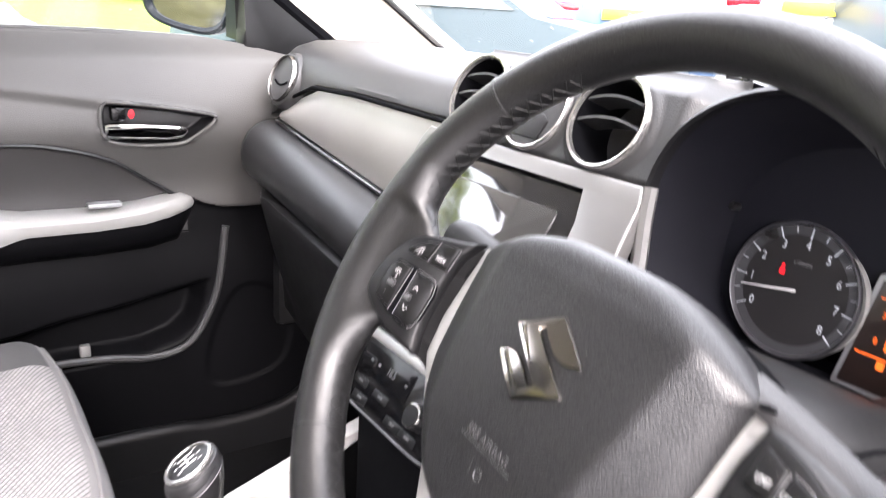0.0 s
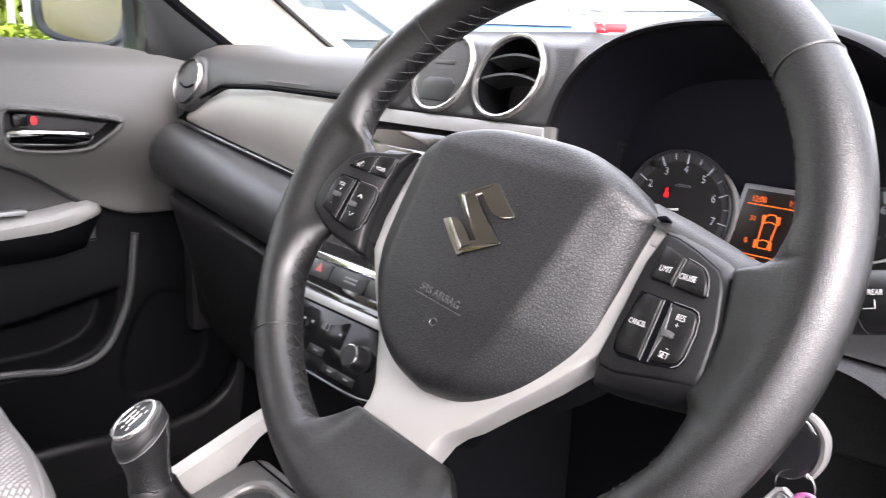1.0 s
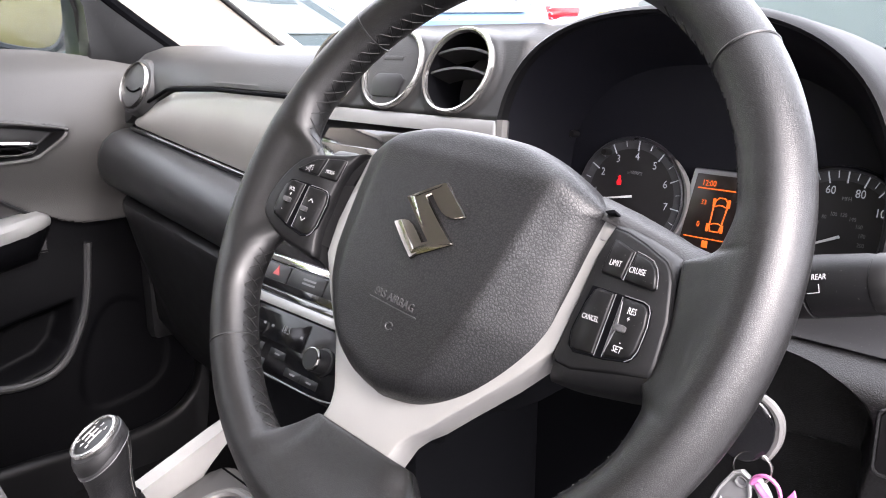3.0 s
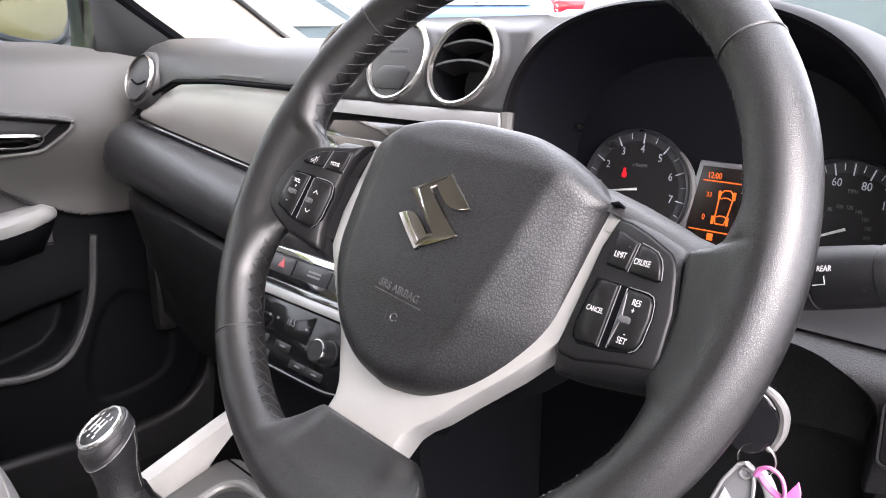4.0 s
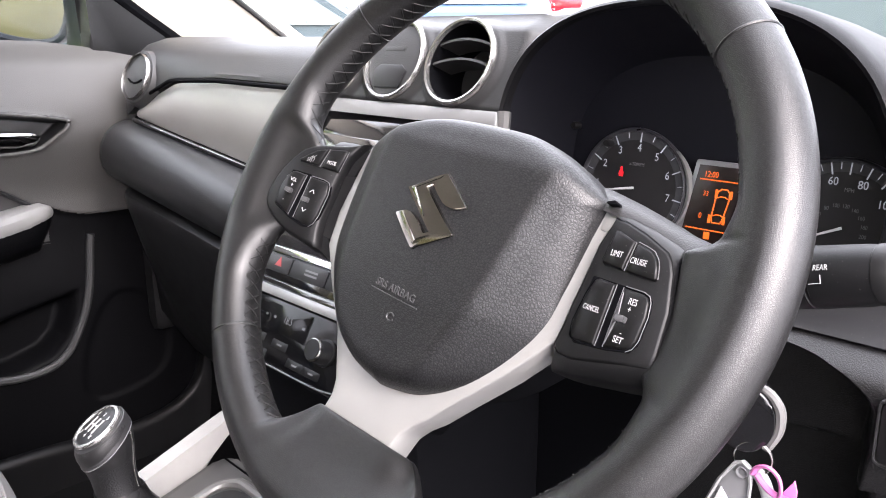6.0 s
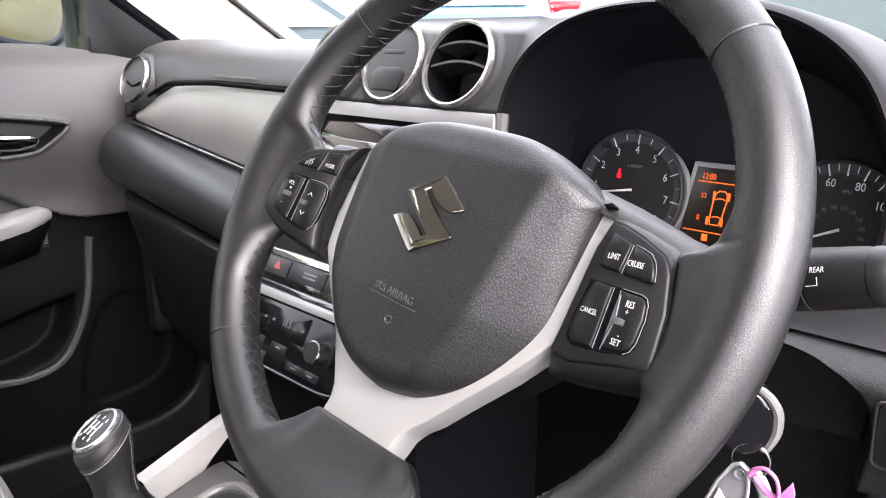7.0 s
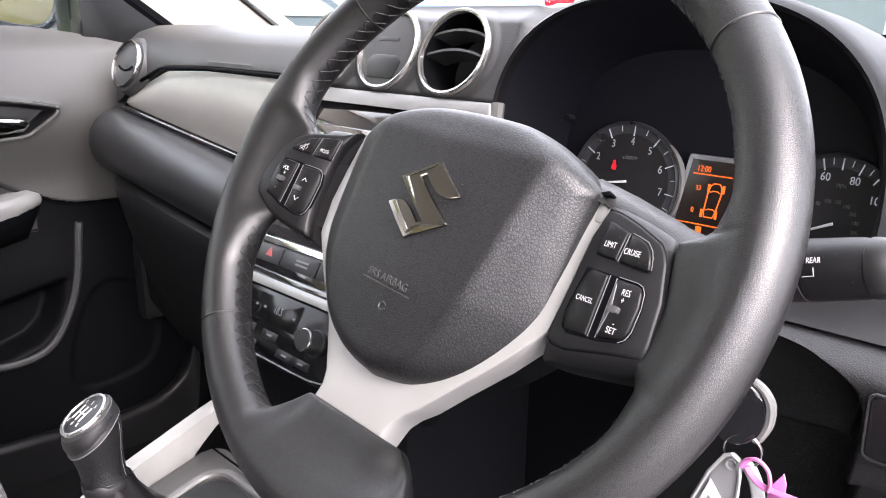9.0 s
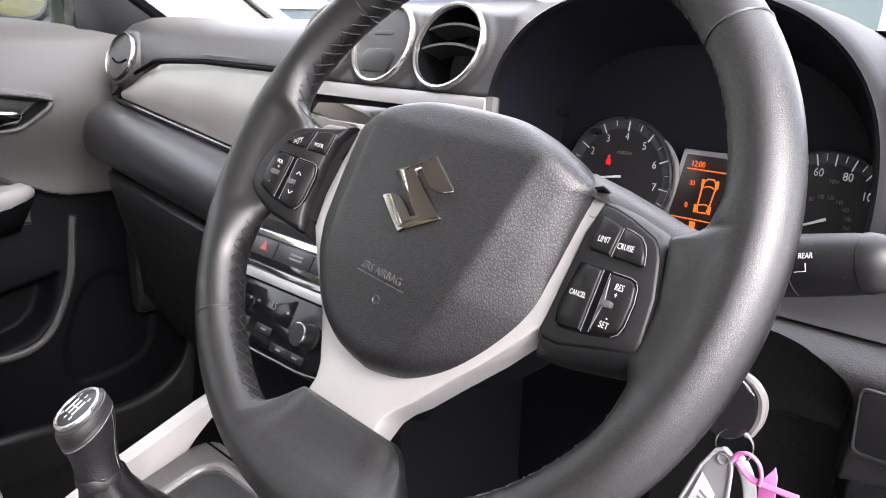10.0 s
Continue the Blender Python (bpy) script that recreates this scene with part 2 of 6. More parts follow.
def spline(pts, n):
    """A smooth line through points, n points a stretch."""
    P = [Vector(p) for p in pts]
    out = []
    for i in range(len(P) - 1):
        p0, p1, p2, p3 = P[max(i - 1, 0)], P[i], P[i + 1], P[min(i + 2, len(P) - 1)]
        for k in range(n):
            t = k / n
            out.append(0.5 * (2 * p1 + (p2 - p0) * t + (2 * p0 - 5 * p1 + 4 * p2 - p3) * t * t + (3 * p1 - p0 - 3 * p2 + p3) * t ** 3))
    out.append(P[-1])
    return out


def plate(poly, z0, z1, inset, m=None):
    """A flat plate of any outline with a sloping edge of width inset."""
    n = len(poly)
    area = sum(poly[i][0] * poly[(i + 1) % n][1] - poly[(i + 1) % n][0] * poly[i][1] for i in range(n))
    flip = 1 if area > 0 else -1
    bm = bmesh.new()
    inner = []
    for i in range(n):
        a, b, c = Vector(poly[i - 1]), Vector(poly[i]), Vector(poly[(i + 1) % n])
        d0, d1 = (b - a).normalized(), (c - b).normalized()
        n0, n1 = Vector((-d0.y, d0.x)) * flip, Vector((-d1.y, d1.x)) * flip
        h = (n0 + n1).normalized()
        inner.append(b + h * inset / max(0.5, h.dot(n0)))
    def between(k):
        return [(a[0] + (b[0] - a[0]) * k, a[1] + (b[1] - a[1]) * k) for a, b in zip(poly, inner)]
    h = z1 - z0
    rings = [[bm.verts.new((p[0], p[1], z)) for p in ring] for ring, z in ((poly, z0), (poly, z0 + h * 0.40), (between(0.18), z0 + h * 0.62), (between(0.5), z0 + h * 0.85), (inner, z1))]
    for a, b in zip(rings, rings[1:]):
        for i in range(n):
            bm.faces.new((a[i], a[(i + 1) % n], b[(i + 1) % n], b[i]))
    edges = [bm.edges.get((rings[-1][i], rings[-1][(i + 1) % n])) for i in range(n)]
    bmesh.ops.triangle_fill(bm, use_beauty=True, edges=edges)
    if m is not None:
        bmesh.ops.transform(bm, matrix=m, verts=bm.verts)
    return bm


def lerp(x, *pairs):
    """Straight lines between (x, value) pairs."""
    if x <= pairs[0][0]:
        return pairs[0][1]
    for (a, va), (b, vb) in zip(pairs, pairs[1:]):
        if x <= b:
            return va + (vb - va) * (x - a) / (b - a)
    return pairs[-1][1]

# ---- steering wheel ----
WHEEL = pose(0.369, 0.006, 1.0145, 59.8, 0, 2.0) @ pose(0, 0, 0, 0, 0, -4.5)
wheel = thing("steering_wheel", "black leather steering wheel with silver spoke trim, turned slightly", "steering wheel", WHEEL)
MM = 0.001
RIM = 166.8 * MM


def reach(deg):
    """Round the wheel at an angle: how far the leather runs inwards from the rim, how flat it is, and which spoke it is."""
    turned = (deg + 90 + 180) % 360 - 180
    left = abs((deg - 184 + 180) % 360 - 180)
    if abs(turned) < 32:
        out = (0.1518 - 0.1205 / math.cos(radians(min(abs(turned), 30)))) * (1 - smooth(17.0, 23.5, abs(turned)))
        return out, 1 - smooth(16, 30, abs(turned)), "foot"
    if left < 36:
        below = (deg % 360) > 184
        if below:
            out = 0.009 * (1 - smooth(8, 15, left)) + 0.015 * (1 - smooth(8, 26, left))
        else:
            out = 0.013 * (1 - smooth(12, 18, left)) + 0.011 * (1 - smooth(12, 26, left))
        return out, smooth(0.0, 0.026, out), "left"
    up = (deg + 180) % 360 - 180
    base = 0.0140 + 0.0065 * smooth(-12, 8, up)
    if up > -6:
        out = base * (0.65 * (1 - smooth(7.5, 10.5, up)) + 0.35 * (1 - smooth(7, 17, up)))
    else:
        out = base * (0.5 * (1 - smooth(15, 19, -up)) + 0.5 * (1 - smooth(14, 28, -up)))
    return out, min(1.0, out / 0.009), "right"


def rim_point(deg, ph, extra=0.0):
    """A point on the leather at an angle round the wheel and round the section."""
    th, (e, f, spoke) = radians(deg), reach(deg)
    c, s = math.cos(ph), math.sin(ph)
    p = 2.0 + (0 if c > 0 else 8 * e)
    wide = (0.0150 if c > 0 else 0.0150 + e) + extra
    cx = math.copysign(abs(c) ** (2 / p), c) if c < 0 else c
    sx = math.copysign(abs(s) ** (2 / p), s)
    rho = RIM + wide * cx
    f *= smooth(0.0, {"foot": 0.036, "left": 0.027, "right": 0.030}[spoke], RIM - rho)
    turned = (deg + 90 + 180) % 360 - 180
    bend = 0.009 * smooth(7, 21, turned) ** 1.5 + 0.005 * smooth(13, 21, -turned)
    edge = min(1, abs(sx) * 1.2)
    top, low = {"foot": (-0.0015 - bend, -0.018), "left": (0.0035, -0.012), "right": (0.0030, -0.012)}[spoke]
    flat = (top if s > 0 else low) * edge - {"foot": 0.007, "left": 0.006, "right": 0.003}[spoke] * (1 - edge)
    n = (0.0152 + extra) * sx * (1 - f) + flat * f
    return Vector((rho * math.cos(th), rho * math.sin(th), n))


bm = loft([[rim_point(-90 + i / 2, 2 * math.pi * k / 40) for k in range(40)] for i in range(721)], True)
bmesh.ops.remove_doubles(bm, verts=bm.verts, dist=1e-6)
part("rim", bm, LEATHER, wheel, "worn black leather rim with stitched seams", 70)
for deg in (42.5, 139.5, 221.5):
    part("seam", tube([rim_point(deg, 2 * math.pi * k / 40, -0.0002) for k in range(40)], 0.0008, 6, closed=True), LEATHER, wheel, "raised seam in the leather")
bm = bmesh.new()
for a, b in ((121, 168), (200, 248), (17, 60), (-67, -25)):
    deg = a
    slip = random.Random(a)
    while deg < b:
        for p0, p1 in ((0.88, 1.12), (1.12, 0.88)):
            j0, j1, d0 = slip.uniform(-0.025, 0.025), slip.uniform(-0.025, 0.025), slip.uniform(-0.25, 0.25)
            tube([rim_point(deg + d0 + (2.7 + d0) * f, math.pi * (p0 + j0 + (p1 + j1 - p0 - j0) * f), 0.0002) for f in (0, 0.5, 1)], 0.00042, 5, bm=bm)
        deg += 3.3 + slip.uniform(-0.25, 0.25)
tagged(part("stitching", bm, THREAD, wheel, "crossed black stitching along the rim"), kind="stuff")

# airbag cover: a low shield with a raised middle
HALF = [(0, 57), (28, 56), (48, 51.5), (66, 44), (80, 35), (84, 30), (83, 24), (81.5, 5), (79.5, -17), (77, -35), (66, -55), (47, -76), (24, -90), (0, -95)]
line = spline([(x * MM, y * MM, 0) for x, y in HALF], 6)
shield = [Vector((p.x, p.y, 0)) for p in line] + [Vector((-p.x, p.y, 0)) for p in line[-2:0:-1]]
mid = Vector((0, -0.012, 0))


def soft(x, wide):
    """Nought below, x above, with a rounded bend between."""
    return max(0.0, x) if abs(x) > wide else (x + wide) ** 2 / (4 * wide)


def crown(y):
    """How far the cover falls away up and down from its middle."""
    return 0.9 * min(abs(y), 0.045) ** 2 + 0.081 * max(0.0, abs(y) - 0.045)


def cover_height(p, s):
    top = 0.0135 - crown(p.y)
    # flanks fall away outside a V that narrows downwards
    edge = lerp(p.y, (-0.095, 0.018), (-0.057, 0.037), (-0.041, 0.0437), (-0.004, 0.053), (0.032, 0.059), (0.06, 0.060)) if p.x > 0 else lerp(p.y, (-0.095, 0.030), (-0.05, 0.050), (-0.03, 0.053), (0.03, 0.0557))
    top -= (lerp(p.y, (-0.05, 0.62), (0.0, 0.57), (0.035, 0.42), (0.06, 0.38)) if p.x > 0 else 0.46) * soft(abs(p.x) - edge, 0.0025) + 0.02 * abs(p.x)
    top -= 0.04 * max(0.0, -0.045 - p.y) + 0.22 * max(0.0, p.y - 0.035)
    rim_drop = max(0.0, (s - 0.86) / 0.14)
    return top - (top + 0.010) * (1 - math.sqrt(max(0.0, 1 - rim_drop ** 2.2)))


rows = []
for s in [0.02, 0.1, 0.2, 0.3, 0.4, 0.46, 0.5, 0.54, 0.58, 0.62, 0.66, 0.7, 0.74, 0.78, 0.82, 0.86, 0.9, 0.93, 0.955, 0.975, 0.99, 1.0]:
    row = []
    for p in shield:
        q = mid + (p - mid) * s
        row.append((q.x, q.y, cover_height(q, s)))
    rows.append(row)
rows.append([(p.x, p.y, -0.022) for p in shield])
bm = loft(rows, True)
bm.faces.new([v for v in list(bm.verts)[: len(shield)]])
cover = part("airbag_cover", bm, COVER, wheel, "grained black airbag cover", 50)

# emblem: an angular band of smoked chrome, slightly domed, with broad flanks
EMBLEM = [(-22.0, 7.4), (-21.8, 8.1), (-15.8, 11.1), (-9.9, 14.7), (-4.6, 18.0), (0.1, 20.5), (1.3, 20.7), (2.2, 20.3), (12.2, 13.5), (21.6, 6.8), (22.2, 6.1), (22.0, 5.4), (20.1, 4.5), (16.8, 3.3), (13.7, 2.7), (10.1, 3.0), (6.8, 4.0), (2.7, 6.5), (-0.9, 9.0), (-4.8, 12.2), (-7.8, 10.6), (2.2, 3.7), (11.8, -2.9), (20.7, -8.7), (21.0, -9.4), (20.5, -10.0), (14.5, -11.8), (8.0, -15.0), (2.6, -19.1), (-0.7, -22.4), (-1.8, -23.1), (-2.8, -22.8), (-12.3, -16.1), (-22.8, -8.2), (-23.2, -7.6), (-22.8, -6.7), (-19.6, -5.2), (-16.1, -4.1), (-12.2, -4.1), (-7.6, -5.9), (-2.5, -9.2), (2.5, -12.9), (4.9, -11.8), (-8.2, -2.5)]
bm = plate([(x * MM, y * MM) for x, y in EMBLEM], 0, 0.0032, 0.00055, pose(0, 0, 0.0122))
bmesh.ops.subdivide_edges(bm, edges=[e for e in bm.edges if min(v.co.z for v in e.verts) > 0.0153 and e.calc_length() > 0.004], cuts=3, use_grid_fill=True)
bmesh.ops.triangulate(bm, faces=bm.faces[:])
for v in bm.verts:
    if v.co.z > 0.0136:
        v.co.z -= 1.6 * (v.co.x ** 2 + v.co.y ** 2)
badge = part("emblem", bm, SMOKE, cover, "smoked chrome badge", 24)
# flanks: outer edge, then inner edge, from one end to the other
for a, b, c, d in ([(-20.7, 7.6), (-1.2, -5.7), (-15.7, 8.7), (-1.9, -4.5)], [(-21.8, -7.4), (-2.1, -22.3), (-17.5, -5.5), (-1.1, -17.8)], [(-1.6, -22.2), (20.5, -9.7), (-1.1, -17.8), (5.8, -12.1)], [(-21.0, 8.0), (1.2, 20.2), (-15.7, 8.7), (-2.2, 16.7)]):
    rows = []
    for k in np.linspace(0, 1, 9):
        (x0, y0), (x1, y1) = [(p[0] + (q[0] - p[0]) * k, p[1] + (q[1] - p[1]) * k) for p, q in ((a, b), (c, d))]
        lift = [0.0154 - 1.6e-6 * (x * x + y * y) for x, y in ((x0, y0), (x1, y1))]
        rows.append([(x0 * MM, y0 * MM, lift[0] - 0.0022), (x0 * MM, y0 * MM, lift[0] - 0.0005), ((x0 + x1) / 2 * MM, (y0 + y1) / 2 * MM, (lift[0] + lift[1]) / 2 + 0.0002), (x1 * MM, y1 * MM, lift[1] + 0.0003), (x1 * MM, y1 * MM, lift[1] - 0.0022)])
    part("emblem_flank", loft(rows), SMOKE, badge, "", 24)
writing("SRS AIRBAG", 0.0058, pose(-0.0025, -0.0458, 0.0133 - crown(-0.0445), 4.7, 0, -3), EMBOSS, cover, "embossed_print", 0.0007, 1.0)
part("embossed_line", tube([(-0.0205, -0.0488, 0.0132 - crown(-0.0488)), (0.016, -0.0505, 0.0130 - crown(-0.0505))], 0.0004, 6), EMBOSS, cover)
bm = tube([(-0.0060, y, 0.0131 - crown(y) - 0.04 * (-0.045 - y)) for y in (-0.056, -0.0585, -0.062)], 0.0004, 6)
tube([(0.0005 + 0.0025 * math.cos(a), -0.0595 + 0.002 * math.sin(a), 0.0104) for a in np.linspace(0.4, 5.9, 14)], 0.0004, 6, bm=bm)
part("embossed_symbol", bm, EMBOSS, cover)

# silver trim in a V below the cover
outer = [(91, 29), (89, 8), (88, -15), (85, -38), (66, -62.8), (56, -74), (46.3, -84.9), (34.2, -99.2), (26, -106.5), (21, -113.5), (17.5, -126), (0, -128)]
outer_left = [(90, 29), (92.5, 8), (94, -15), (91, -36), (74, -57), (63, -69), (53, -80), (43.5, -96), (38, -106), (36.5, -114), (39, -126), (0, -128)]
inner = [(84, 31), (81, 5), (79, -17), (75, -36), (64, -55), (55, -66), (45, -77), (33, -85), (23, -90), (12, -93), (6, -93.6), (0, -94)]


def v_loft(sign):
    def col(k):
        (xo, yo), (xi, yi) = (outer if sign > 0 else outer_left)[k], inner[k]
        out = []
        for f, n in ((-0.08, -16), (0.0, -9.0), (0.88, -9.2), (0.95, -9.6), (0.99, -10.6), (1.04, -19), (0.98, -27)):
            out.append((sign * (xi + (xo - xi) * f) * MM, (yi + (yo - yi) * f) * MM, n * MM))
        return out
    return [col(k) for k in range(len(outer))]


left_rows, right_rows = v_loft(-1), v_loft(1)
bm = loft(right_rows + left_rows[-2::-1])
bmesh.ops.subdivide_edges(bm, edges=bm.edges[:], cuts=1, smooth=0.4)
part("spoke_trim", bm, SATIN, wheel, "satin silver spoke trim", 40)

# button pods: a raised face on a lower flange, leaning outwards; places within a pod in millimetres
FACE_R = [(-23, 25.2), (-15.6, 24.4), (-4.6, 21.2), (9.8, 15.4), (13.0, 12), (15.8, 6.9), (21, -9.7), (23.1, -28), (22.6, -34), (6.3, -37.5), (-16.5, -43), (-25.5, -42.5), (-28.6, -39.4), (-27.6, -15.5), (-26.5, 10.4)]
CHIN_R = [(-24, 29.5), (-15.6, 28.9), (-4.6, 25.7), (10.8, 19.8), (13.5, 14), (15.8, 6.9), (21, -9.7), (23.1, -28), (19.5, -42.5), (3.5, -46), (-20.8, -50.5), (-29.5, -51.5), (-31, -42), (-29, -15.5), (-28, 10.4)]
FACE_L = [(23.8, 30.6), (10.8, 25.9), (-6.0, 21.2), (-13.5, 18.6), (-19.2, 15.1), (-25.1, 7.1), (-28.5, -0.2), (-30.9, -7.4), (-32.4, -16.5), (-32.1, -23.8), (-29.8, -28.5), (-24.8, -32.2), (-16.8, -36.6), (-6.5, -40.0), (7.4, -41.9), (17.5, -43.6), (20.6, -42.0), (19.7, -38.0), (17.3, -32.0), (15.4, -22.0), (14.5, -7.5), (15.0, 6.1), (16.8, 17.6)]
FLANGE_L = [(29.2, 32.0), (11.7, 25.7), (-5.2, 21.0), (-17.9, 14.9), (-24.0, 6.8), (-29.6, -7.1), (-30.9, -17.4), (-30.1, -25.3), (-25.7, -30.2), (-16.0, -36.1), (-5.6, -39.8), (8.3, -41.7), (21.5, -45.0), (32.4, -49.0), (36.5, -46.0), (29.2, -39.0), (24.7, -32.9), (22.9, -19.9), (22.0, -5.8), (23.8, 12.3)]
BUTTONS_R = [
    ([(-19.2, 19.3), (-17.6, 19.4), (-6.9, 15.9), (-7.5, 2.2), (-19.0, 2.5), (-20.2, 3.8)], "LIMIT", (-13.4, 8.4), 4.0),
    ([(-5.2, 15.6), (-0.5, 14.7), (4.1, 13.3), (7.2, 10.4), (8.9, 7.2), (10.5, 2.4), (9.4, 1.2), (-5.9, 1.9)], "CRUISE", (-1.0, 7.4), 3.9),
    ([(-19.3, -5.4), (-17.3, -4.1), (-7.9, -4.8), (-6.7, -33.3), (-16.7, -34.4), (-19.8, -33.6), (-21.4, -31), (-22.7, -26.9), (-21.5, -13)], "CANCEL", (-15.0, -18.4), 3.5),
    ([(-3.0, -5.1), (7.3, -5.3), (10.0, -6.2), (11.6, -8.5), (12.9, -14.7), (12.9, -25.0), (11.6, -28.5), (9, -30.4), (-1.7, -32.4)], "RES", (4.4, -10.2), 4.2),
]
BUTTONS_L = [
    ([(-7.7, 15.5), (0.7, 18.7), (-1.7, 6.2), (-16.6, 5.5), (-17.5, 6.8)], "", (0, 0), 4),
    ([(2.3, 19.0), (11.3, 21.2), (14.7, 21.1), (15.0, 19.7), (13.9, 7.7), (12.7, 6.4), (0.4, 5.9)], "MODE", (7.0, 10.7), 3.4),
    ([(-18.4, -2.4), (-16.3, -1.5), (-7.4, -1.6), (-8.8, -29.1), (-20.1, -25.8), (-21.9, -23.3), (-22.5, -15.8), (-21.3, -6.6)], "VOL", (-14.5, -7.4), 3.6),
    ([(-3.3, -1.8), (6.8, -1.5), (10.2, -2.0), (12.0, -3.8), (13.3, -8.8), (12.9, -23.0), (11.7, -28.4), (9.3, -31.0), (5.3, -31.8), (-3.1, -30.0)], "", (0, 0), 4),
]


def mm(pts):
    return [(x * MM, y * MM) for x, y in pts]


for side, face, buttons in ((1, FACE_R, BUTTONS_R), (-1, FACE_L, BUTTONS_L)):
    if side > 0:
        half = [((3 * a + b) / 4, (3 * c + d) / 4) for (a, c), (b, d) in zip(face, CHIN_R)]
        most = [((a + 4 * b) / 5, (c + 4 * d) / 5) for (a, c), (b, d) in zip(face, CHIN_R)]
        rings = [(face, -0.0009), (half, -0.0016), (most, -0.0052), (CHIN_R, -0.0085), (CHIN_R, -0.026)]
        bm = loft([[(x * MM, y * MM, z) for x, y in ring] for ring, z in rings], True)
        pod = part("button_pod", bm, MATTE, wheel, "matte black button pod with white lettering", 60)
    else:
        pod = part("button_pod", plate(mm(FLANGE_L), -0.026, -0.0068, 0.0025), POD, wheel, "matte black button pod with white lettering", 45)
    pod.matrix_basis = pose(0.115, 0, -0.001, 0, -8, 0) if side > 0 else pose(-0.115, 0, 0.0005, 0, 16, 0)
    part("pod_face", plate(mm(face), -0.0080 if side < 0 else -0.0030, 0.0, 0.0030 if side < 0 else 0.0016), POD, pod, "", 60)
    well = mm([(-21.9, -3.6), (8, -4.2), (12.6, -7), (14.3, -15), (14, -27), (11, -31.2), (-1, -33.8), (-18, -35.6), (-22.4, -33), (-24, -26)] if side > 0 else [(-19.6, -1.1), (-7.4, -0.2), (7.7, -0.4), (12.7, -2.8), (14.5, -8.9), (13.9, -25.0), (11.2, -31.4), (5.0, -33.2), (-9.1, -30.7), (-21.8, -25.8), (-23.5, -15.4)])
    part("button_well", plate(well, -0.001, 0.0004, 0.0005), DARK, pod)
    for shape, text, at, size in buttons:
        bt = part("button", plate(mm(shape), -0.001, 0.0017, 0.0009), BUTTON, pod, "", 50)
        if text:
            writing(text, size * MM, pose(at[0] * MM, at[1] * MM, 0.00175, 0, 0, 1 if side > 0 else 3), WHITE, bt, "white_print", 0.00004, 0.70)
    for text, x, y in ([("+", 4.1, -13.8), ("SET", 4.4, -27.6), ("-", 4.6, -24.2)] if side > 0 else [("+", -14.0, -10.9), ("-", -15.8, -21.1)]):
        writing(text, 0.0041, pose(x * MM, y * MM, 0.00175), WHITE, bt, "white_print", 0.00004, 0.8)
    if side < 0:
        for x, y, up in ((2.5, -10.0, 1), (2.0, -23.1, -1)):
            part("arrow_print", tube([((x + dx) * MM, (y + dy * up) * MM, 0.0018) for dx, dy in ((-1.7, -1.2), (0, 0.9), (1.7, -1.2))], 0.00028, 5), WHITE, bt)
        bm = bmesh.new()
        for pts in ([(-11.2, 8.9), (-10.0, 9.0), (-8.2, 11.4), (-8.2, 6.6), (-10.0, 8.2), (-11.2, 8.1), (-11.2, 8.9)], [(-6.9, 10.4), (-6.2, 9.1), (-6.9, 7.8)], [(-11.4, 6.6), (-6.0, 12.0)]):
            tube([(x * MM, y * MM, 0.0018) for x, y in pts], 0.00013, 5, bm=bm)
        part("mute_print", bm, WHITE, bt)
    # centre nibs of the rocker keys, and pale lines painted as edge highlights
    for x, y in (((2.6, -18.6),) if side > 0 else ((-13.8, -14.7), (0.6, -16.5))):
        part("nib", prism(rounded((x - 2.4) * MM, (y - 1.5) * MM, (x + 2.4) * MM, (y + 1.5) * MM, 0.0008), 0.0005, 0.0044, 0.0009), NIB_GLINT, pod)
    for pts in ([[(-2.6, -4.2), (7.4, -4.4), (10.6, -5.4), (12.4, -8.2), (13.7, -14.6), (13.7, -25.2), (12.2, -29.2), (9.4, -31.2)], [(-7.3, -4.6), (-6.1, -33.4)], [(-3.4, -5.0), (-2.2, -32.6)], [(-6.2, 15.8), (-6.8, 2.0)], [(-5, 16.2), (-0.4, 15.3), (4.4, 13.9), (7.7, 10.8), (9.5, 7.4), (11.0, 2.4)]] if side > 0 else
                [[(-3.0, -1.0), (7.0, -0.7), (10.6, -1.3), (12.6, -3.3), (13.9, -8.8), (13.6, -23.2), (12.2, -28.8), (9.6, -31.7)], [(1.4, 18.8), (-0.7, 6.0)], [(-6.8, -1.6), (-8.1, -29.3)], [(-3.8, -1.7), (-3.8, -29.7)], [(15.4, 21.1), (14.5, 7.1)]]):
        part("edge_line", tube([(x * MM, y * MM, 0.0009) for x, y in pts], 0.00022, 6), EDGE, pod)

    if side > 0:
        # highlight along the RES key, built as a thin grey sliver
        part("key_glint", plate(mm([(-2.4, -7.0), (-1.7, -7.0), (0.2, -17.0), (0.2, -20.4), (-1.0, -30.8), (-1.8, -31.0)]), 0.0010, 0.00195, 0.0004), NIB_GLINT, pod, "grey sliver painted as a highlight beside the rocker")

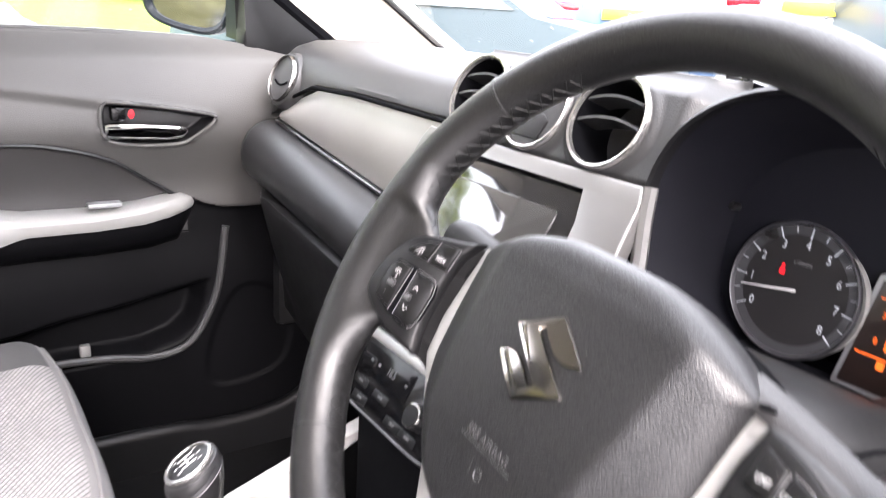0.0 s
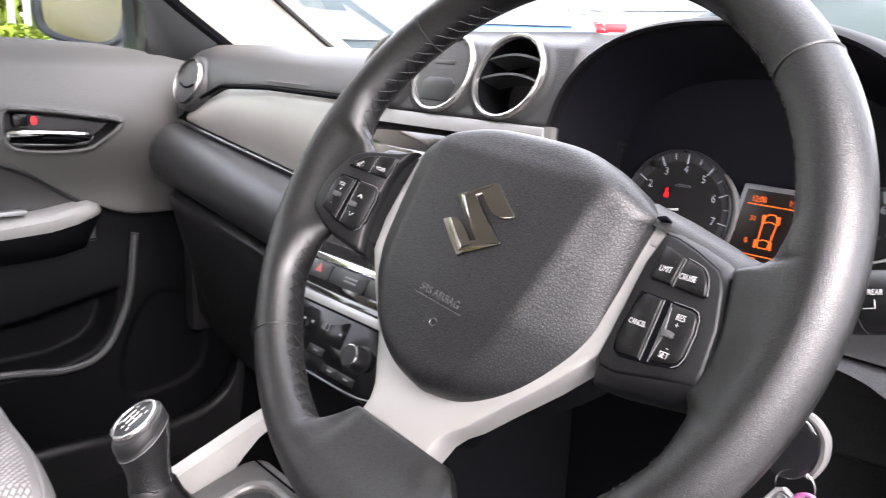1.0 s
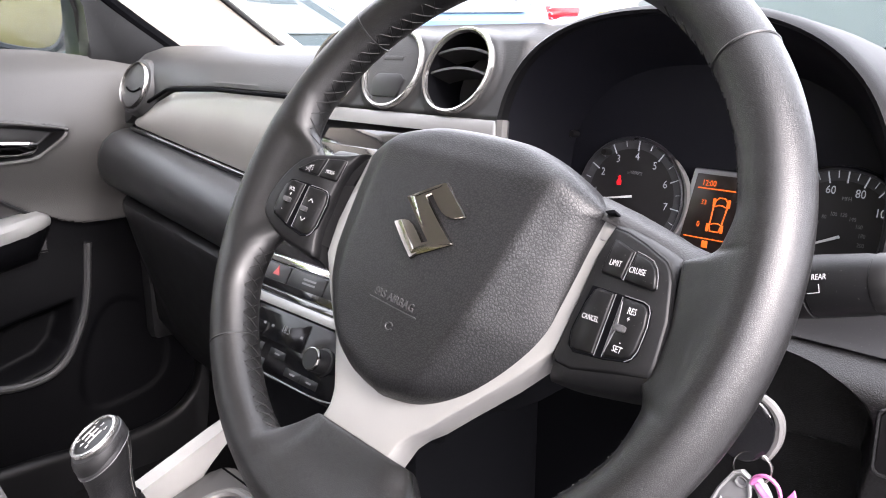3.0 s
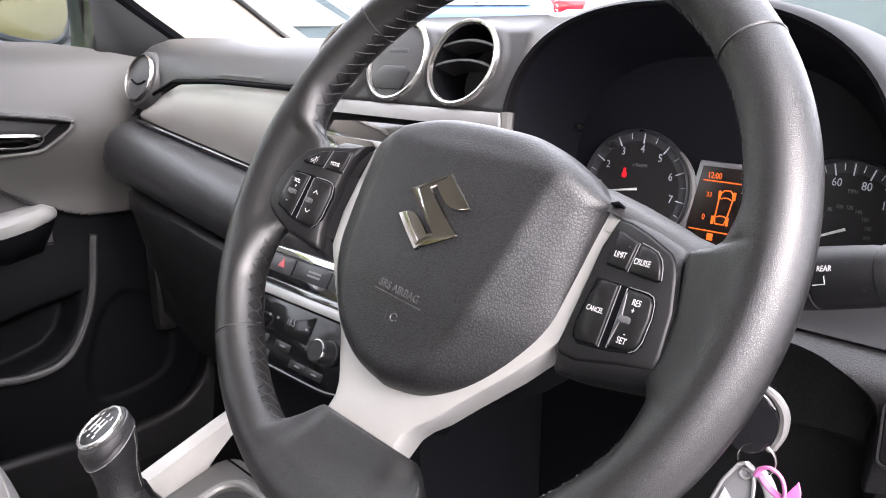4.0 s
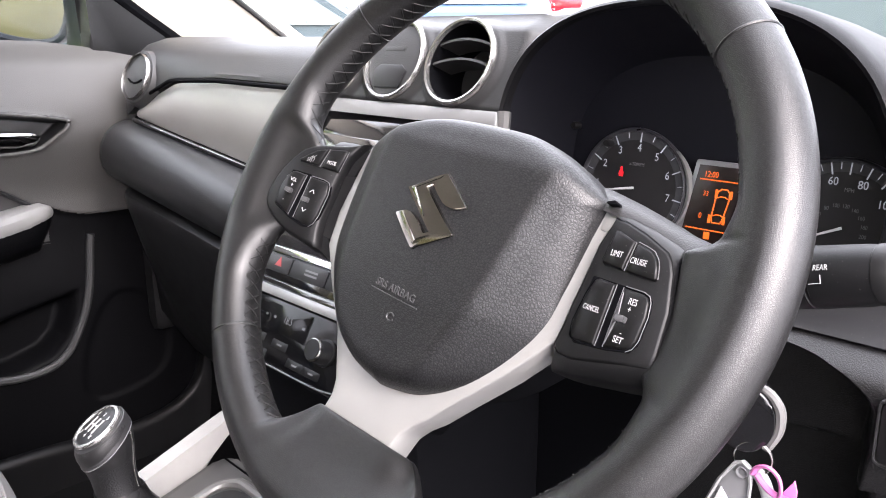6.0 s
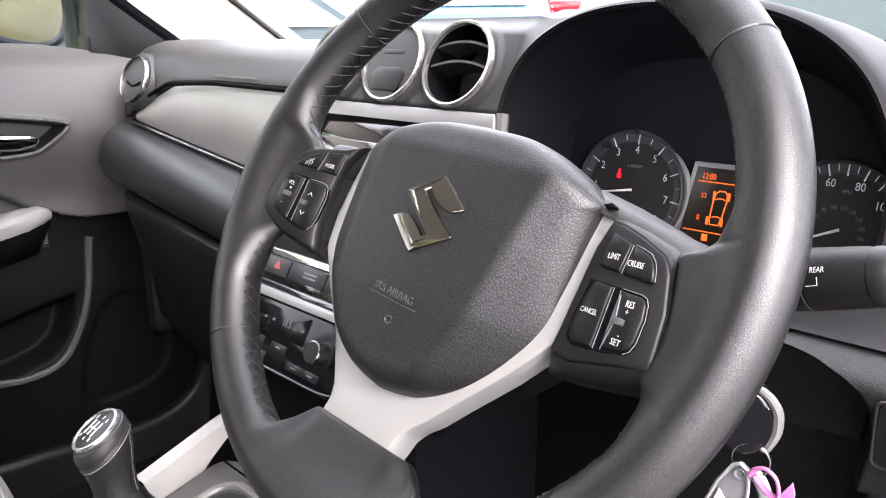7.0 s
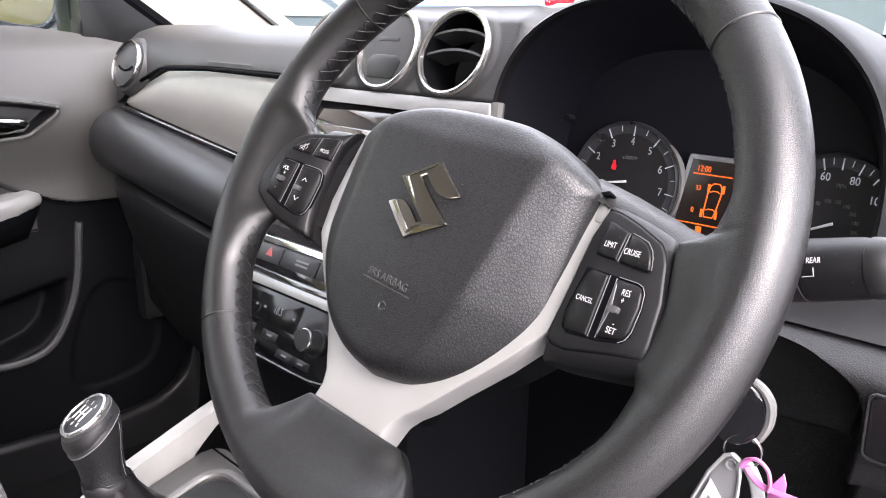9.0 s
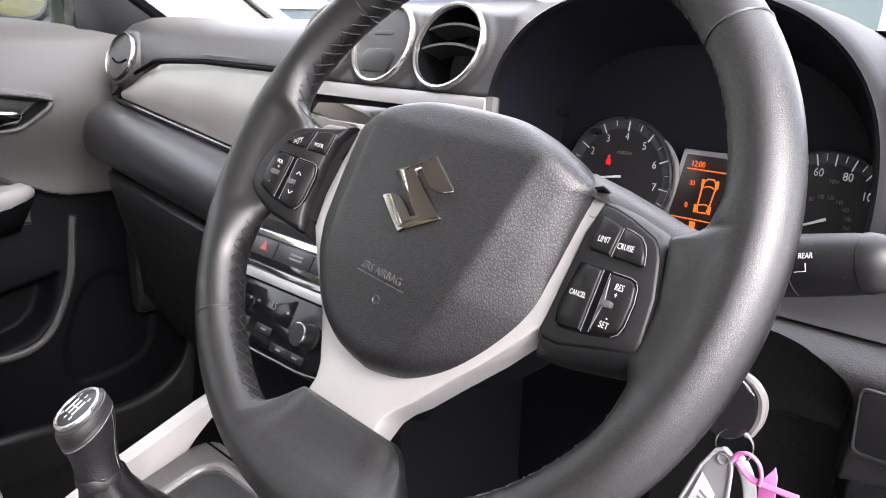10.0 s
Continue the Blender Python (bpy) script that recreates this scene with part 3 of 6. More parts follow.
# silver tip at the top of each trim arm, dark body behind the hub
for sgn in (1, -1):
    if sgn > 0:
        part("trim_tip", prism([(sgn * x * MM, y * MM) for x, y in ((84.2, 29), (86.5, 31), (89.5, 30.6), (91.2, 28), (90.0, 18), (83.6, 18))], -0.022, -0.0083, 0.0015), SATIN, wheel)
    bm = loft([[(sgn * x, y, z) for x, y, z in row] for row in (
        [(0.070, 0.018, -0.012), (0.070, -0.040, -0.012), (0.070, -0.040, -0.040), (0.070, 0.018, -0.040)],
        [(0.138, 0.006, -0.008), (0.146, -0.034, -0.008), (0.146, -0.034, -0.026), (0.138, 0.006, -0.026)])], True, True)
    bmesh.ops.bevel(bm, geom=bm.edges[:], offset=0.005, segments=3, affect="EDGES")
    part("spoke_body", bm, MATTE, wheel)
def shell(x0, x1, name, material, label):
    """The back of the spoke, rising behind the button pod to a ridge."""
    rows = []
    for x in np.linspace(x0, x1, 30):
        sink = 0.0012 * smooth(0.116, 0.126, x)
        ridge = lerp(x, (0.07, 0.0425), (0.094, 0.0378), (0.117, 0.0320), (0.135, 0.0292), (0.15, 0.0285)) - sink
        front = lerp(x, (0.07, 0.034), (0.09, 0.030), (0.11, 0.0255), (0.126, 0.019), (0.15, 0.012)) - sink
        rows.append([(x, front - 0.004, -0.006), (x, front, -0.0065), (x, front + (ridge - front) * 0.55, -0.0125), (x, ridge - 0.0008, -0.0185), (x, ridge, -0.0205), (x, ridge - 0.002, -0.024), (x, 0.0, -0.040)])
    part(name, loft(rows), material, wheel, label, 50)


shell(0.072, 0.152, "back_shell", PAD, "grained black shell behind the spoke")
part("clip_slot", prism([(84 * MM, 31 * MM), (86.5 * MM, 29.8 * MM), (91 * MM, 31 * MM), (89 * MM, 33 * MM)], -0.012, -0.003, 0.001), DARK, wheel, "dark slot above the trim")
bm = prism([(p.x * 0.93, p.y * 0.93) for p in shield[::4]], -0.075, -0.012, 0.006)
part("hub_body", bm, DARK, wheel)

# ---- dashboard ----
dash = thing("dashboard", "dark grey plastic dashboard with round silver-ringed vents", "dashboard")


def z_top(x):
    return lerp(x, (-0.575, 0.985), (-0.55, 1.000), (-0.50, 1.022), (-0.43, 1.044), (-0.30, 1.049), (-0.05, 1.047))


def z_low(x):
    return lerp(x, (-0.60, 0.990), (-0.53, 0.984), (0.0, 0.922))


XS = [-0.64 + 0.012 * i for i in range(48)]
rows = []
for x in XS:
    t = z_top(max(x, -0.50)) if x > -0.5 else lerp(x, (-0.64, 0.97), (-0.5, 1.022))
    fall = 0.03 * smooth(-0.56, -0.64, x)
    prof = [(0.98, 1.02), (0.75, 1.075), (0.55, 1.098), (0.42, 1.105), (0.35, 1.106), (0.315, 1.104), (0.285, 1.095), (0.268, 1.081), (0.258, 1.062), (0.254, t + 0.010), (0.253, t + 0.005), (0.257, t + 0.001), (0.275, t)]
    rows.append([(x, y + 0.02 * smooth(-0.6, -0.64, x), min(z, max(t, z - fall))) for y, z in prof])
part("top_pad", loft(rows), DASH, dash, "soft dark grey upper dash pad")

rows = []
for x in [-0.575 + 0.01 * i for i in range(50)]:
    a, b = z_top(x) - 0.003, z_low(x) + 0.001
    bulge = 0.010
    rows.append([(x, 0.268, a)] + [(x, 0.257 - 0.016 * f - bulge * math.sin(math.pi * f) * 0.8 + 0.03 * smooth(-0.53, -0.58, x), a + (b - a) * f) for f in np.linspace(0, 1, 12)] + [(x, 0.268, b)])
part("decor_panel", loft(rows), DECOR, dash, "glossy metallic grey decor panel", 50)
part("decor_edge", tube([(x, 0.247 + 0.03 * smooth(-0.53, -0.58, x), z_top(x) + 0.001) for x in np.linspace(-0.575, -0.085, 60)], 0.0028, 8), DARK, dash, "black edge strip")
part("decor_strip", tube([(x, 0.236 + 0.03 * smooth(-0.53, -0.58, x), z_low(x) - 0.003) for x in np.linspace(-0.56, -0.085, 60)], 0.0042, 10), PANEL, dash, "satin black strip")
# glint on the black strip, modelled as a short silver tube
part("strip_glint", tube([(x, 0.2335, z_low(x) + 0.0005) for x in np.linspace(-0.33, -0.20, 20)], 0.0007, 6), SATIN, dash, "glint on the black strip, built as a thin silver bar")

rows = []
for i, x in enumerate(np.linspace(-0.605, -0.085, 54)):
    z, k = z_low(x), 1 - (1 - smooth(-0.607, -0.555, x)) ** 2
    prof = [(0.250, -0.006), (0.232, -0.007), (0.215, -0.012), (0.200, -0.024), (0.190, -0.042), (0.187, -0.060), (0.190, -0.078), (0.199, -0.092), (0.212, -0.101), (0.235, -0.105), (0.27, -0.106)]
    rows.append([(x, 0.27 - (0.27 - y) * k, z - 0.05 + (d + 0.05) * (0.55 + 0.45 * k)) for y, d in prof])
bm = loft(rows)
bm.faces.new(list(bm.verts)[:11])
part("padded_roll", bm, ROLL, dash, "padded dark grey roll across the dash")

rows = []
for x in np.linspace(-0.60, -0.085, 20):
    z, k = z_low(x) - 0.106, smooth(-0.60, -0.53, x)
    rows.append([(x, 0.27 - (0.27 - y) * k if y < 0.27 else y, z + d) for y, d in ((0.275, 0.003), (0.222, 0.001), (0.212, -0.002), (0.205, -0.008), (0.203, -0.018), (0.208, -0.040), (0.222, -0.09), (0.245, -0.16), (0.275, -0.24), (0.33, -0.33))])
part("glovebox_lid", loft(rows), mat("dark glovebox plastic", (0.0045, 0.0045, 0.005), 0.45, bump=0.3, bump_scale=900), dash, "matte black glovebox lid")
part("under_dash", box(-0.62, 0.40, 0.36, 0.72, 0.95, 0.90, 0.01), DARK, dash)
part("kick_panel", box(-0.745, 0.356, 0.34, -0.61, 0.46, 0.78, 0.01), DOOR_LOW, dash, "black kick panel")
part("dash_end", box(-0.638, 0.262, 0.60, -0.60, 0.90, 1.0, 0.02), MATTE, dash)

# centre vents: a face with three round openings, leaning forward at its top
FACE = Matrix.Translation((0.058, 0.252, 1.083)) @ Euler((radians(90 - 23), 0, 0)).to_matrix().to_4x4()
VENTS = ((-0.0895, True), (0.0, False), (0.0895, True))
rows = []
for j in range(72):
    v = -0.049 + 0.104 * j / 71
    row = []
    for i in range(155):
        x = -0.1385 + (0.2865 + 0.030 * smooth(-0.03, 0.05, v)) * i / 154
        d = min(math.hypot(x - cx, v) for cx, _ in VENTS)
        hollow = any(math.hypot(x - cx, v) < 0.0375 for cx, op in VENTS if op)
        n = -0.045 if hollow else 0.0
        n -= 0.018 * smooth(0.030, 0.055, v) + 0.010 * smooth(-0.038, -0.050, v) + 0.016 * smooth(0.150, 0.175, abs(x))
        n += 0.004 * (1 - smooth(0.043, 0.052, d))
        far = smooth(-0.126, -0.1385, x)
        row.append((x, v * (1 - 0.5 * far) if v > 0 else v, n - 0.022 * far))
    rows.append(row)
for back, vv in ((-0.03, 0.060), (-0.08, 0.070), (-0.2, 0.090)):
    rows.append([(x, vv - 0.03 * smooth(-0.126, -0.1385, x), back - 0.002) for x, _, _ in rows[71]])
rows.insert(0, [(x, -0.050, -0.05) for x, _, _ in rows[0]])
bm = loft(rows)
bmesh.ops.transform(bm, matrix=FACE, verts=bm.verts)
part("vent_housing", bm, DASH, dash, "dark grey centre vent housing", 50)


def vent(m, r, open_front, mat_ring, tilt=0, label="round vent with a satin silver ring", hole=0.875):
    ring = part("vent_ring", lathe([(r * hole, -0.006), (r * (hole + 0.005), 0.004), (r * (hole + 0.022), 0.0068), (r * 0.945, 0.0076), (r * 0.975, 0.0060), (r * 0.99, 0.001), (r * 1.0, -0.006)], 64, m), mat_ring, dash, label)
    if open_front:
        part("barrel", lathe([(r * 0.87, 0.003), (r * 0.85, -0.004), (r * 0.83, -0.045), (0.0001, -0.046)], 40, m), DARK, ring)
        for k in (-0.08, 0.48):
            h, w = k * r * 0.8, math.sqrt(1 - (k * 0.8) ** 2) * r * 0.84
            bm = bmesh.new()
            pr = [(-w + 2 * w * i / 16, h + 0.006 * (1 - ((i - 8) / 8) ** 2), 0) for i in range(17)]
            loft([[(x, y - 0.0012, 0.0015) for x, y, _ in pr], [(x, y + 0.0012, 0.0015) for x, y, _ in pr], [(x, y + 0.003, -0.026) for x, y, _ in pr], [(x, y - 0.0005, -0.026) for x, y, _ in pr], [(x, y - 0.0012, 0.0015) for x, y, _ in pr]], bm=bm)
            bmesh.ops.transform(bm, matrix=m @ pose(0, 0, 0, 0, 0, tilt), verts=bm.verts)
            part("slat", bm, DASH, ring)
    return ring


for cx, op in VENTS:
    m = FACE @ pose(cx, 0, 0.002)
    ring = vent(m, 0.0425, op, RING_SILVER)
    if not op:
        disc = part("cover_disc", lathe([(0.0375, -0.002), (0.0368, 0.003), (0.030, 0.0042), (0.0001, 0.0050)], 48, m), DASH, ring, "grey blank disc with an embossed mark")
        part("embossed_bar", box(-0.014, 0.008, 0.0045, 0.014, 0.0125, 0.0052, 0.0003, m), DASH, disc)
        part("disc_step", prism([(-0.024, -0.012), (-0.016, -0.006), (0.016, -0.006), (0.024, -0.012), (0.018, -0.030), (-0.018, -0.030)], 0.002, 0.0058, 0.001, m), MATTE, disc)

# passenger's side vent
SIDE = Matrix.Translation((-0.532, 0.247, 1.046)) @ Euler((radians(90 - 20), 0, radians(4))).to_matrix().to_4x4()
part("side_pod", lathe([(0.040, -0.05), (0.046, -0.018), (0.044, -0.006), (0.041, 0.001), (0.037, 0.002)], 48, SIDE), DASH, dash)
ring = vent(SIDE, 0.0370, False, STEEL, label="side vent with a thin silver ring", hole=0.915)
bm = lathe([(0.036, -0.001), (0.034, 0.003), (0.0001, 0.0045)], 40, SIDE)
flap = part("flap", bm, DASH, ring, "closed grey vent flap")
part("flap_slot", tube([SIDE @ Vector((-0.020 + 0.04 * i / 10, -0.004 + 0.006 * ((i - 5) / 5) ** 2 - 0.006, 0.0045)) for i in range(11)], 0.0016, 6), DARK, flap)

# ---- centre stack ----
SLOPE = math.atan(0.58)
FAS = Matrix.Translation((0.058, 0.235, 1.045)) @ Euler((radians(90) - SLOPE, 0, 0)).to_matrix().to_4x4()
CS = math.cos(SLOPE)


def down(z):
    """Height in metres to the place along the sloping face."""
    return (z - 1.045) / CS


stack = thing("centre_stack", "silver-framed centre stack with screen and climate panel", "car console")
part("stack_body", prism(rounded(-0.145, down(0.795), 0.150, down(1.043), 0.02), -0.09, -0.006, 0.004, FAS), DARK, stack)
frame_poly = [(-0.150, down(1.0435)), (0.151, down(1.0435)), (0.156, down(1.03)), (0.165, down(0.90)), (0.150, down(0.86)), (0.118, down(0.868)), (0.112, down(0.92)), (0.108, down(1.005)), (0.098, down(1.0320)), (-0.098, down(1.0320)), (-0.108, down(1.005)), (-0.112, down(0.92)), (-0.118, down(0.868)), (-0.150, down(0.86)), (-0.165, down(0.90)), (-0.156, down(1.03))]
part("surround", prism(frame_poly, -0.012, 0.004, 0.003, FAS, 3), SURROUND, stack, "satin silver surround")
part("screen_panel", prism([(-0.1115, down(0.897)), (0.1115, down(0.897)), (0.107, down(1.006)), (0.098, down(1.0313)), (-0.098, down(1.0313)), (-0.107, down(1.006))], -0.012, -0.001, 0.001, FAS), GLOSS, stack, "gloss black screen panel")
part("screen", prism(rounded(-0.094, down(0.908), 0.078, down(1.0085), 0.003), -0.002, 0.0005, 0.0004, FAS), mat("dark screen glass", (0.03, 0.03, 0.03), 0.06, coat=1.0), stack, "switched-off touch screen")
part("chrome_strip", prism(rounded(-0.105, down(0.8915), 0.105, down(0.8965), 0.001), -0.012, 0.004, 0.001, FAS), CHROME, stack, "chrome strip")
part("button_plinth", prism(rounded(-0.108, down(0.868), 0.108, down(0.8905), 0.002), -0.014, 0.000, 0.001, FAS), GLOSS, stack)
for a, b in ((-0.090, -0.037), (-0.035, 0.022), (0.024, 0.085)):
    bt = part("button", prism(rounded(a, down(0.8745), b, down(0.8895), 0.003), -0.002, 0.005, 0.0015, FAS), MATTE, stack)
    if a == -0.090:
        tri = [(0.0065 * math.sin(q), 0.0065 * math.cos(q)) for q in (0, 2.094, 4.189)]
        part("hazard_triangle", prism(tri, 0, 0.0004, 0, FAS @ pose(-0.057, down(0.8825), 0.005)), RED_PRINT, bt, "red hazard triangle")
    if a == -0.035:
        for dy in (0.002, -0.002):
            part("print_bar", box(-0.012, down(0.8822) + dy - 0.001, 0.0051, 0.008, down(0.8822) + dy + 0.001, 0.0054, 0, FAS), GREY_PRINT, bt)
part("gloss_band", prism(rounded(-0.110, down(0.8625), 0.110, down(0.8675), 0.001), -0.012, 0.002, 0.001, FAS), GLOSS, stack)
part("silver_strip", prism(rounded(-0.112, down(0.8545), 0.112, down(0.8620), 0.002), -0.012, 0.006, 0.0018, FAS), SATIN, stack, "satin silver strip")
part("climate_panel", prism([(-0.110, down(0.8545)), (0.110, down(0.8545)), (0.106, down(0.812)), (0.098, down(0.801)), (0.08, down(0.797)), (-0.08, down(0.797)), (-0.098, down(0.801)), (-0.106, down(0.812))][::-1], -0.016, 0.001, 0.003, FAS), PANEL, stack, "black climate panel")
show = part("climate_display", prism(rounded(-0.064, down(0.826), 0.022, down(0.850), 0.002), 0.0, 0.0016, 0.0005, FAS), PANEL, stack)
writing("18.5", 0.0105, FAS @ pose(-0.012, down(0.8385), 0.0019, 0, 0, 0), GREY_PRINT, show, "lit_print", 0.0001, 0.8)
for x in (-0.050, -0.036, 0.012):
    part("print_bar", box(x, down(0.838) - 0.0012, 0.0017, x + 0.004, down(0.838) + 0.0012, 0.0019, 0, FAS), GREY_PRINT, show)
for x, z in ((-0.050, 0.8185), (-0.012, 0.8175), (0.020, 0.8075), (-0.040, 0.8065), (0.046, 0.8075)):
    part("button", prism(rounded(x - 0.013, down(z) - 0.004, x + 0.013, down(z) + 0.004, 0.001), -0.001, 0.0013, 0.0004, FAS), BUTTON, stack)
    part("print_bar", box(x - 0.004, down(z) - 0.0008, 0.0013, x + 0.004, down(z) + 0.0008, 0.0015, 0, FAS), GREY_PRINT, stack)
part("panel_edge", tube([FAS @ Vector((x, down(0.797) + 0.0022 + 0.01 * (abs(x) / 0.1) ** 6, 0.002)) for x in np.linspace(-0.098, 0.098, 30)], 0.0008, 6), GREY_PRINT, stack)
for x in (0.056, -0.08):
    kn = part("knob", lathe([(0.0130, 0.0), (0.0130, 0.003), (0.0112, 0.004), (0.0106, 0.017), (0.0094, 0.019), (0.0001, 0.0192)], 40, FAS @ pose(x, down(0.8275), 0)), POD, stack, "black turning knob with chrome rim")
    part("knob_ring", lathe([(0.0109, 0.0160), (0.0111, 0.0176), (0.0105, 0.0188), (0.0098, 0.0190)], 40, FAS @ pose(x, down(0.8275), 0)), STEEL, kn)

# ---- instrument cowl and cluster ----
cluster = thing("instrument_cluster", "instrument cluster with two dials under a dark cowl", "instrument cluster")


def arch(k, sx, y, lift=0.0):
    a = radians(-62 + 304 * k)
    c, s = math.cos(a), math.sin(a)
    q = 2 / 2.55
    hz = 0.134 if s > 0 else 0.085
    return (0.362 + 0.160 * sx * math.copysign(abs(c) ** q, c), y, 1.0 + hz * sx * math.copysign(abs(s) ** q, s) + lift)


def arch_rows(sections):
    return [[arch(i / 80, sx, y, l) for i in range(81)] for y, sx, l in sections]


part("cowl", loft(arch_rows([(0.62, 1.10, -0.06), (0.42, 1.06, -0.025), (0.33, 1.04, -0.010), (0.275, 1.028, -0.003), (0.250, 1.020, 0.0), (0.238, 1.010, 0.0), (0.234, 0.992, 0.0), (0.236, 0.975, 0.0), (0.245, 0.965, 0.0)])), mat("soft black cowl", (0.0045, 0.0045, 0.0055), 0.55, bump=0.3, bump_scale=900, spec=0.25), cluster, "soft black cowl over the dials")
part("funnel", loft(arch_rows([(0.244, 0.966, 0.0), (0.262, 0.93, -0.004), (0.29, 0.885, -0.010), (0.318, 0.84, -0.020)])), NIGHT, cluster)
part("dial_plate", loft(arch_rows([(0.318, 0.88, -0.020), (0.3185, 0.3, -0.02), (0.319, 0.01, -0.02)])), NIGHT, cluster)
part("shelf", box(0.24, 0.25, 0.905, 0.50, 0.32, 0.925, 0.006), NIGHT, cluster)
DIAL = Matrix.Translation((0, 0.313, 0.988)) @ Euler((radians(90 - 8), 0, 0)).to_matrix().to_4x4()


def dial(cx, cz, r, numbers, a0, step, size, unit, unit_at, needle, ticks):
    m = DIAL @ pose(cx, cz, 0)
    d = part("dial_face", lathe([(r, -0.002), (r, 0.0005), (0.0001, 0.0005)], 64, m), DIAL_BLACK, cluster, "black dial with white figures")
    part("dial_ring", lathe([(r * 0.975, 0.0005), (r * 0.98, 0.003), (r * 1.01, 0.0050), (r * 1.04, 0.003), (r * 1.045, -0.004)], 72, m), mat("dark satin ring", (0.10, 0.10, 0.11), 0.3, metal=0.7), d)
    part("tick_band", lathe([(r * 0.83, 0.0006), (r * 0.975, 0.0012)], 64, m), mat("dim grey band", (0.034, 0.034, 0.038), 0.5), d)
    for i in range(ticks + 1):
        a = radians(a0 + step * (len(numbers) - 1) * i / ticks)
        c, s = math.cos(a), math.sin(a)
        long_tick = i % 2 == 0
        r0, r1, w = (r * 0.80 if long_tick else r * 0.87), r * 0.97, (0.0004 if long_tick else 0.00022)
        bm = prism([(r0 * c - w * s, r0 * s + w * c), (r0 * c + w * s, r0 * s - w * c), (r1 * c + w * s, r1 * s - w * c), (r1 * c - w * s, r1 * s + w * c)], 0.0005, 0.0016, 0, m)
        part("tick", bm, DIAL_WHITE, d)
    for i, text in enumerate(numbers):
        a = radians(a0 + step * i)
        if text:
            writing(text, size, m @ pose(0.70 * r * math.cos(a), 0.70 * r * math.sin(a), 0.0008), DIAL_WHITE, d, "figure", 0.0001, 0.85)
    writing(unit, 0.0042, m @ pose(unit_at[0], unit_at[1], 0.0008), GREY_PRINT, d, "figure", 0.0001, 0.8)
    a = radians(needle)
    c, s = math.cos(a), math.sin(a)
    bm = prism([(-0.004 * c - 0.0011 * s, -0.004 * s + 0.0011 * c), (-0.004 * c + 0.0011 * s, -0.004 * s - 0.0011 * c), (0.82 * r * c + 0.0003 * s, 0.82 * r * s - 0.0003 * c), (0.82 * r * c - 0.0003 * s, 0.82 * r * s + 0.0003 * c)], 0.004, 0.005, 0.0002, m)
    part("needle", bm, mat("needle white", (0.6, 0.6, 0.6), 0.4), d, "white needle")
    return d


tach = dial(0.2965, -0.0095, 0.0505, ["0", "1", "2", "3", "4", "5", "6", "7", "8"], 210, -31.0, 0.0095, "x1000RPM", (0.002, 0.021), 190, 16)
speedo = dial(0.4690, -0.0165, 0.0505, ["", "20", "40", "60", "80", "100", "120", "140"], 205, -33.5, 0.0085, "MPH", (0.003, 0.0290), 205, 28)
mt = DIAL @ pose(0.4690, -0.0165, 0)
for i, text in enumerate(["40", "60", "80", "100", "120", "140", "160", "180", "200"]):
    a = radians(171 - 22.5 * i)
    writing(text, 0.0042, mt @ pose(0.0175 * math.cos(a), 0.0175 * math.sin(a), 0.0008), GREY_PRINT, speedo, "figure", 0.0001, 0.8)
# red zone and belt lamp
mt = DIAL @ pose(0.2965, -0.0095, 0)
bm = loft([[(r * math.cos(radians(a)), r * math.sin(radians(a)), 0.0008) for a in np.linspace(-46, -8, 14)] for r in (0.0455, 0.048)])
bmesh.ops.transform(bm, matrix=mt, verts=bm.verts)
part("red_zone", bm, mat("dim red", (0.25, 0.01, 0.01), 0.5), tach)
bm = prism([(-0.0018, -0.0045), (0.0021, -0.0045), (0.0024, -0.001), (0.0010, 0.0014), (-0.0010, 0.0014), (-0.0024, -0.002)], 0.0006, 0.0009, 0, mt @ pose(-0.0125, 0.0135, 0))
prism([(0.0013 * math.cos(q), 0.0028 + 0.0013 * math.sin(q)) for q in np.linspace(0, 5.6, 9)], 0.0006, 0.0009, 0, mt @ pose(-0.0125, 0.0135, 0), bm=bm)
part("belt_lamp", bm, RED_GLOW, tach, "lit red seat belt lamp")
bm = loft([[(r * math.cos(radians(a)), r * math.sin(radians(a)), h) for a in np.linspace(42, -40, 30) for r in [0.0532 + k * 0.0062 * math.cos(radians((a - 4) * 2.0))]] for k, h in ((0, 0.002), (0.1, 0.005), (0.6, 0.0065), (1.0, 0.003))])
bmesh.ops.transform(bm, matrix=mt, verts=bm.verts)
part("ring_crescent", bm, SATIN, cluster, "satin silver crescent beside the dial", 50)
# information display between the dials
lcd = part("display_frame", prism([(0.3545, 0.0225), (0.406, 0.0225), (0.400, -0.062), (0.3425, -0.062)], -0.002, 0.004, 0.0015, DIAL), mat("grey display frame", (0.22, 0.22, 0.23), 0.35, metal=0.4), cluster, "small orange dot-matrix display")
pane = part("display_pane", prism([(0.3585, 0.0185), (0.403, 0.0185), (0.397, -0.058), (0.3475, -0.058)], 0.003, 0.0048, 0.0003, DIAL), mat("display black", (0.012, 0.007, 0.006), 0.3), lcd)
MLCD = DIAL @ pose(0, 0, 0.005)


def lcd_car(x, y):
    """Places in the car picture, drawn smaller and closer to the left edge."""
    return Vector((0.3816 + (x - 0.3815) * 0.70 + (y + 0.0115) * 0.09, -0.0131 + (y + 0.01875) * 0.80, 0))


